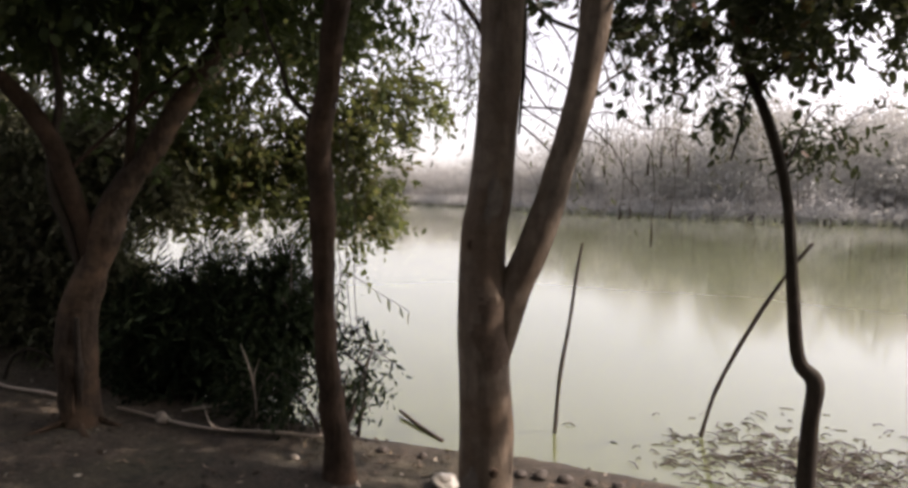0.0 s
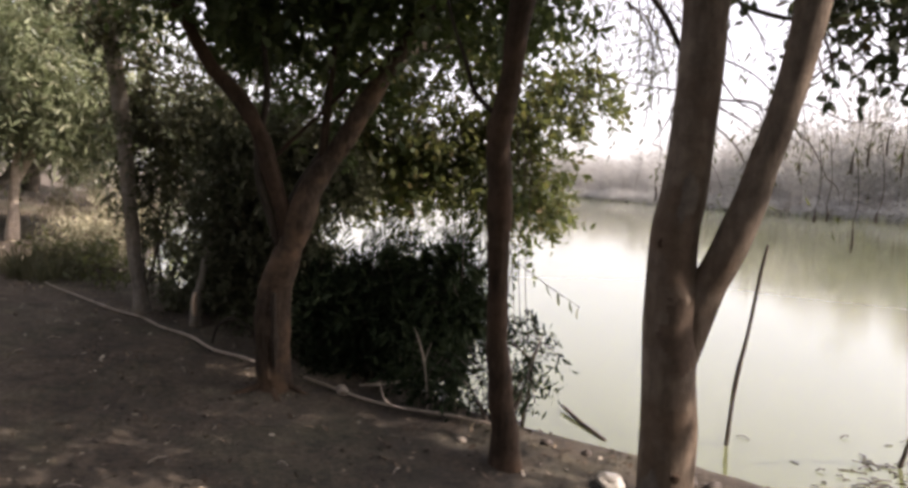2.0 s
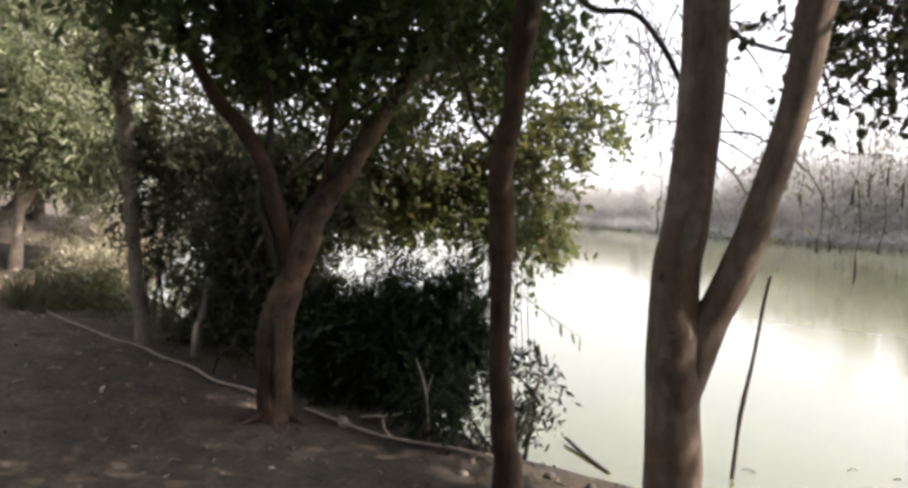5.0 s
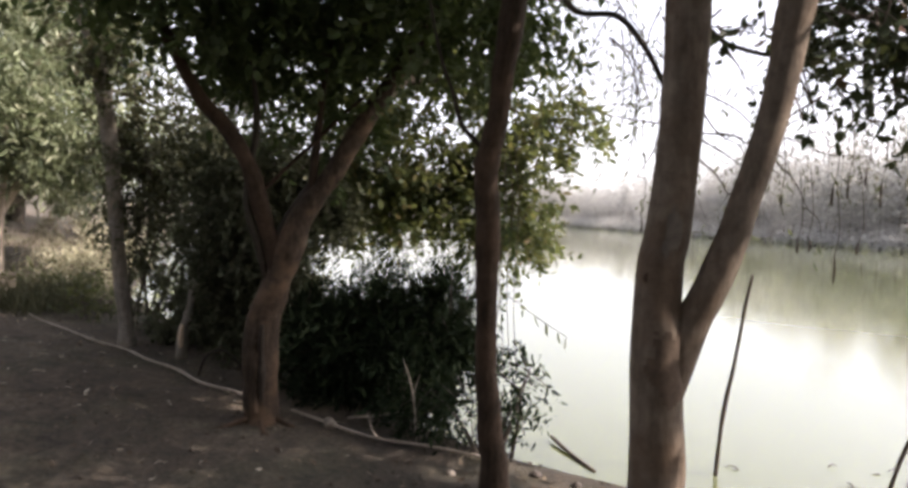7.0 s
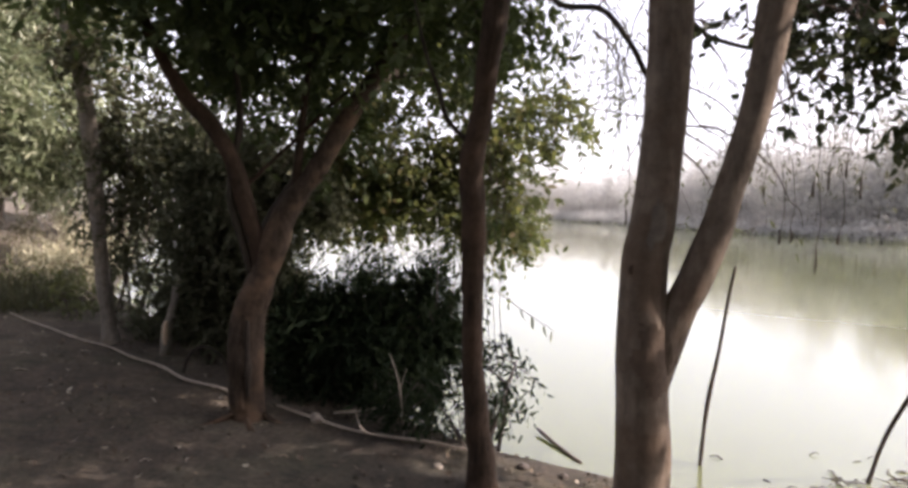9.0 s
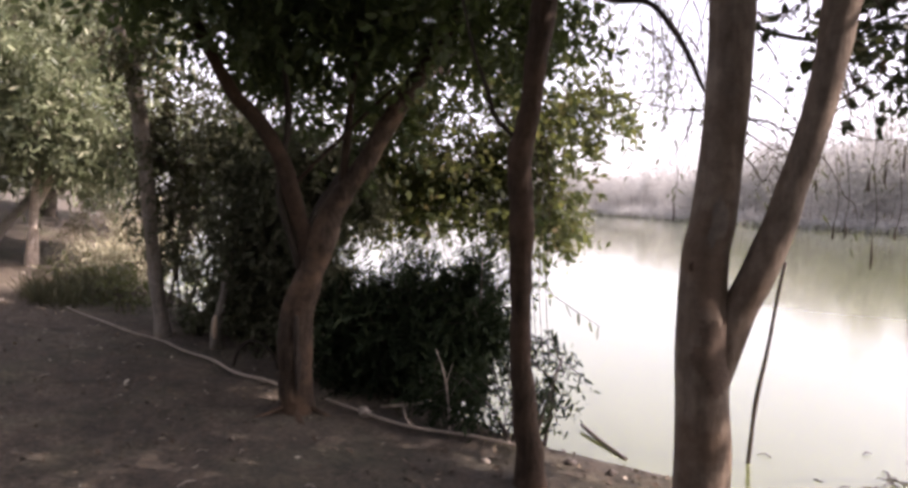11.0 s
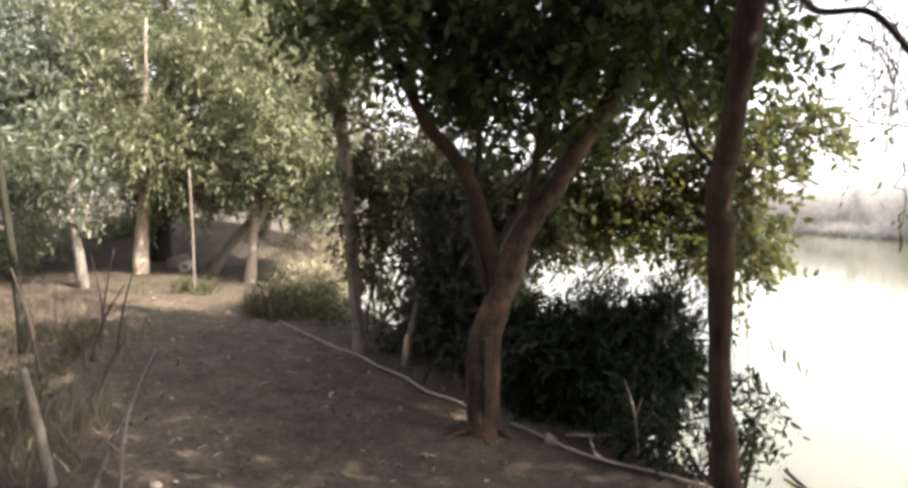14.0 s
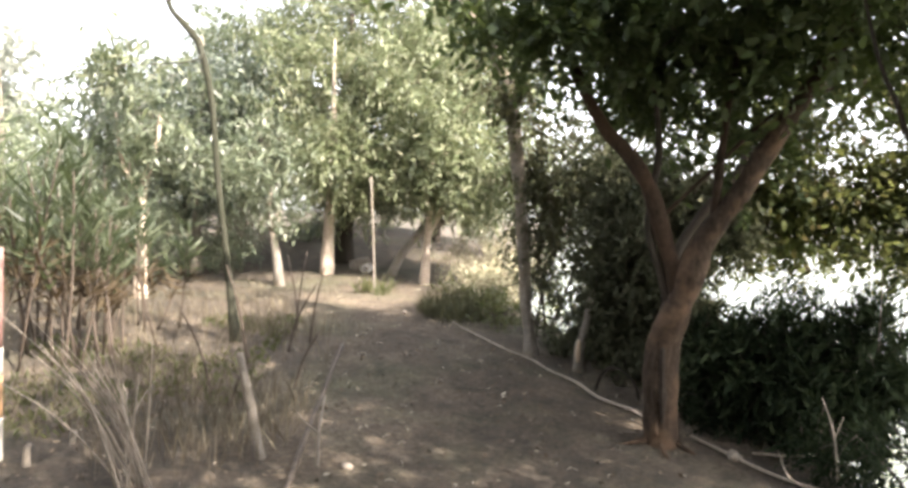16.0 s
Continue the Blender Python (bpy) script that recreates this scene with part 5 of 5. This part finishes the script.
for x, y, r in ((-3.42, 2.62, 0.035), (-3.15, 2.15, 0.03), (-0.95, 4.25, 0.03), (-6.9, 6.3, 0.035), (-0.02, 3.4, 0.05)):
    stone(x, y, r, M_STONE)

for x, y, r in ((0.36, 4.1, 0.05), (0.47, 4.08, 0.06), (0.6, 4.03, 0.055), (0.74, 3.99, 0.045), (0.88, 3.94, 0.05), (1.02, 3.86, 0.04), (-0.2, 4.32, 0.04), (-0.45, 4.4, 0.05), (1.2, 3.8, 0.045)):
    stone(x, y, r * 0.75, M_MUD, "earth_clod", "dark damp clod of earth on the bank edge", "clods on the bank")

# low edging along the bed
M_EDGE = plain("dark_edging", (0.05, 0.04, 0.03), (0.11, 0.085, 0.065), 25)
t = thing("edging_pipe", on(-4.7, 3.4, 0), "dark half-buried hose edging the garden bed", "hose")
tube("hose", [(*on(x, y, 0.012), 0.02) for x, y in ((-3.3, 2.1), (-3.7, 2.47), (-4.2, 2.92), (-4.72, 3.4), (-5.3, 3.92), (-5.9, 4.5))], M_EDGE, t, 8, 5, 0.1)


# ---- grass, weeds and litter ----
def scatter(k, x0, x1, y0, y1, keep):
    out = []
    while len(out) < k:
        x, y = rng.uniform(x0, x1), rng.uniform(y0, y1)
        if keep(x, y):
            out.append((x, y, gz(x, y) - 0.01))
    return np.array(out)


def bed(x, y):
    """True on the garden side of the edging."""
    return y < 2.1 + (-3.3 - x) * 0.93 - 0.1 and x < -2.9


def shore_d(x, y):
    return float(np.interp(x, SHORE_X, SHORE_Y)) - y


blades("dry_stalks", scatter(2600, -9.5, -3.0, 0.5, 6.0, lambda x, y: bed(x, y) and noise.noise(Vector((x * 1.3, y * 1.3, 4))) > 0.05), 0.26, 0.006, L_DULL, None, 0.3, "stuff", "dry brown stalks and dead weeds in the bed", "dry grass")
blades("dead_weed_clump", scatter(420, -5.4, -3.6, 1.6, 3.3, lambda x, y: bed(x, y) and math.hypot(x + 4.45, y - 2.45) < 0.75), 0.32, 0.008, L_DULL, None, 0.22, "stuff", "dense brown dead weeds in the bed", "dry grass")
blades("dead_weed_clump", scatter(220, -8.5, -5.4, 2.6, 5.2, lambda x, y: bed(x, y)), 0.4, 0.007, L_DULL, None, 0.2, "stuff", "thin brown dead stalks in the bed", "dry grass")
blades("green_weeds", scatter(3000, -8, -3.4, 0.8, 5.0, lambda x, y: bed(x, y + 0.75) and noise.noise(Vector((x * 0.8, y * 0.8, 9))) > 0.0), 0.09, 0.02, L_WEED, None, 0.7, "stuff", "low green weeds covering the garden bed", "weeds")
blades("dry_grass_tuft", scatter(900, -7.2, -5.7, 6.3, 7.4, lambda x, y: 0.1 < shore_d(x, y) < 2.0 and math.hypot(x + 6.45, y - 6.75) < 0.55), 0.36, 0.011, L_VINE, None, 0.4, "stuff", "grey-olive grass tuft at the path end", "dry grass")
blades("bank_grass", scatter(560, -4.5, -0.7, 3.4, 7, lambda x, y: -0.1 < shore_d(x, y) < 0.35), 0.12, 0.007, L_DULL, None, 0.6, "stuff", "sparse dry grass along the bank edge", "dry grass")
blades("pole_weeds", scatter(160, -8.7, -7.9, 6.5, 7.3, lambda x, y: math.hypot(x + 8.27, y - 6.94) < 0.3), 0.3, 0.02, L_WEED, None, 0.6, "stuff", "small weeds round the thin pole", "weeds")

lp = scatter(4800, -11, 2.2, 0.8, 9.0, lambda x, y: shore_d(x, y) > -0.05)
lp[:, 2] += 0.018
k = len(lp)
w = rng.uniform(0, 2 * math.pi, k)
d = norm(np.column_stack([np.cos(w), np.sin(w), rng.normal(0.05, 0.2, k)]))
s = norm(np.cross(d, np.column_stack([rng.normal(0, 0.25, k), rng.normal(0, 0.25, k), np.ones(k)])))
ln = rng.uniform(0.018, 0.055, k)
litter = part("leaf_litter", leaf_mesh("leaf_litter", lp, d, s, ln, ln * 0.55), L_LITTER, None, smooth=False)
tagged(litter, "fallen dry leaves scattered over the earth", "leaf litter", kind="stuff")
lines = []
for x, y, z in scatter(45, -6.5, 1.8, 2.2, 7.0, lambda x, y: shore_d(x, y) > 0.0):
    a, q = rng.uniform(0, 6.28), rng.uniform(0.04, 0.13)
    x2, y2 = x + math.cos(a) * q, y + math.sin(a) * q
    lines.append([(x, y, z + 0.02, 0.004), ((x + x2) / 2, (y + y2) / 2, (z + gz(x2, y2)) / 2 + 0.03, 0.004), (x2, y2, gz(x2, y2) + 0.012, 0.002)])
tagged(tubes("twig_litter", lines, M_CANE, None, 4, 2), "small dry twigs fallen on the bank", "twigs", kind="stuff")


# crumbs and small clods of earth trodden over the path
cp = scatter(3600, -9, 1.6, 0.9, 8.0, lambda x, y: shore_d(x, y) > 0.0 and noise.noise(Vector((x * 0.9, y * 0.9, 2))) > -0.15)
cr = rng.uniform(0.004, 0.011, len(cp)) * rng.choice([1.0, 1.0, 1.0, 1.8], len(cp))
octa = np.array([(1, 0, 0), (0, 1, 0), (-1, 0, 0), (0, -1, 0), (0, 0, 0.8), (0, 0, -0.8)])
cv = (cp[:, None] + [0, 0, 0.012] + octa[None] * cr[:, None, None] * rng.uniform(0.6, 1.4, (len(cp), 6, 1))).reshape(-1, 3)
faces = np.array([(0, 1, 4), (1, 2, 4), (2, 3, 4), (3, 0, 4), (1, 0, 5), (2, 1, 5), (3, 2, 5), (0, 3, 5)])
cf = (np.arange(len(cp))[:, None, None] * 6 + faces[None]).reshape(-1, 3)
tagged(part("earth_crumbs", mesh_from("earth_crumbs", cv.tolist(), cf.tolist()), M_SOIL), "crumbs of dry brown earth on the path", "earth", kind="stuff")


# ---- far shore ----
pos, way, side, ln = [], [], [], []
trunks = []
for k in range(230):
    x = rng.uniform(-35, 85)
    y = float(np.interp(x, FAR_X, FAR_Y)) + rng.uniform(3, 26)
    h = np.interp(x, [-60, 0, 15, 30, 50, 95], [12, 11, 11, 14.5, 17, 17]) * rng.uniform(0.55, 1.1)
    c = 2300
    u = norm(rng.normal(0, 1, (c, 3))) * rng.random((c, 1)) ** 0.4
    hub = rng.normal(0, 0.45, (9, 3))
    u = np.where(rng.random((c, 1)) < 0.6, hub[rng.integers(0, 9, c)] + rng.normal(0, 0.2, (c, 3)), u)
    z0 = float(land(x, y))
    p = np.array([x, y, z0 + h * 0.46]) + u * [h * 0.36, h * 0.3, h * 0.5]
    p[:, 2] = np.maximum(p[:, 2], z0 + 0.2)
    pos.append(p)
    w = norm(rng.normal(0, 1, (c, 3)) + [0, 0, -0.3])
    way.append(w), side.append(norm(np.cross(w, rng.normal(0, 1, (c, 3))))), ln.append(rng.uniform(0.14, 0.4, c) * h / 10)
    trunks.append([(x, y, z0 - 0.2, 0.09), (x + rng.normal(0, 0.3), y, z0 + h * 0.4, 0.06), (x + rng.normal(0, 0.6), y, z0 + h * 0.6, 0.03)])
for k in range(320):                                  # low scrub at the waterline
    x = rng.uniform(-35, 85)
    y = float(np.interp(x, FAR_X, FAR_Y)) + rng.uniform(-1.0, 3.0)
    h, c = rng.uniform(1.0, 3.2), 130
    p = np.array([x, y, -0.4 + h * 0.4]) + rng.normal(0, 0.42, (c, 3)) * [h, h * 0.6, h * 0.55]
    p[:, 2] = np.maximum(p[:, 2], -0.45)
    w = norm(rng.normal(0, 1, (c, 3)))
    pos.append(p), way.append(w), side.append(norm(np.cross(w, rng.normal(0, 1, (c, 3))))), ln.append(rng.uniform(0.2, 0.5, c))
pos, way, side, ln = np.vstack(pos), np.vstack(way), np.vstack(side), np.concatenate(ln)
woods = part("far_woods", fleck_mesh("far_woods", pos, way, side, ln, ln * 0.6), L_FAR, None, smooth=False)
tagged(woods, "far-shore woods with distance haze painted into the grey leaves", "woods", kind="stuff")
tagged(tubes("far_trunks", trunks, M_GREY, None, 4, 2), "pale thin trunks in the far woods", "trunks", kind="stuff")
roots = []
for k in range(4500):
    x = rng.uniform(-40, 70)
    y = float(np.interp(x, FAR_X, FAR_Y)) - rng.uniform(-2.5, 2.0) * (1 + 0.6 * noise.noise(Vector((x * 0.2, 0, 0))))
    roots.append((x, y, -0.6))
blades("far_reeds", np.array(roots), 1.0, 0.16, L_REED, None, 0.25, "stuff", "green reeds along the far waterline, paled by painted haze", "reeds")
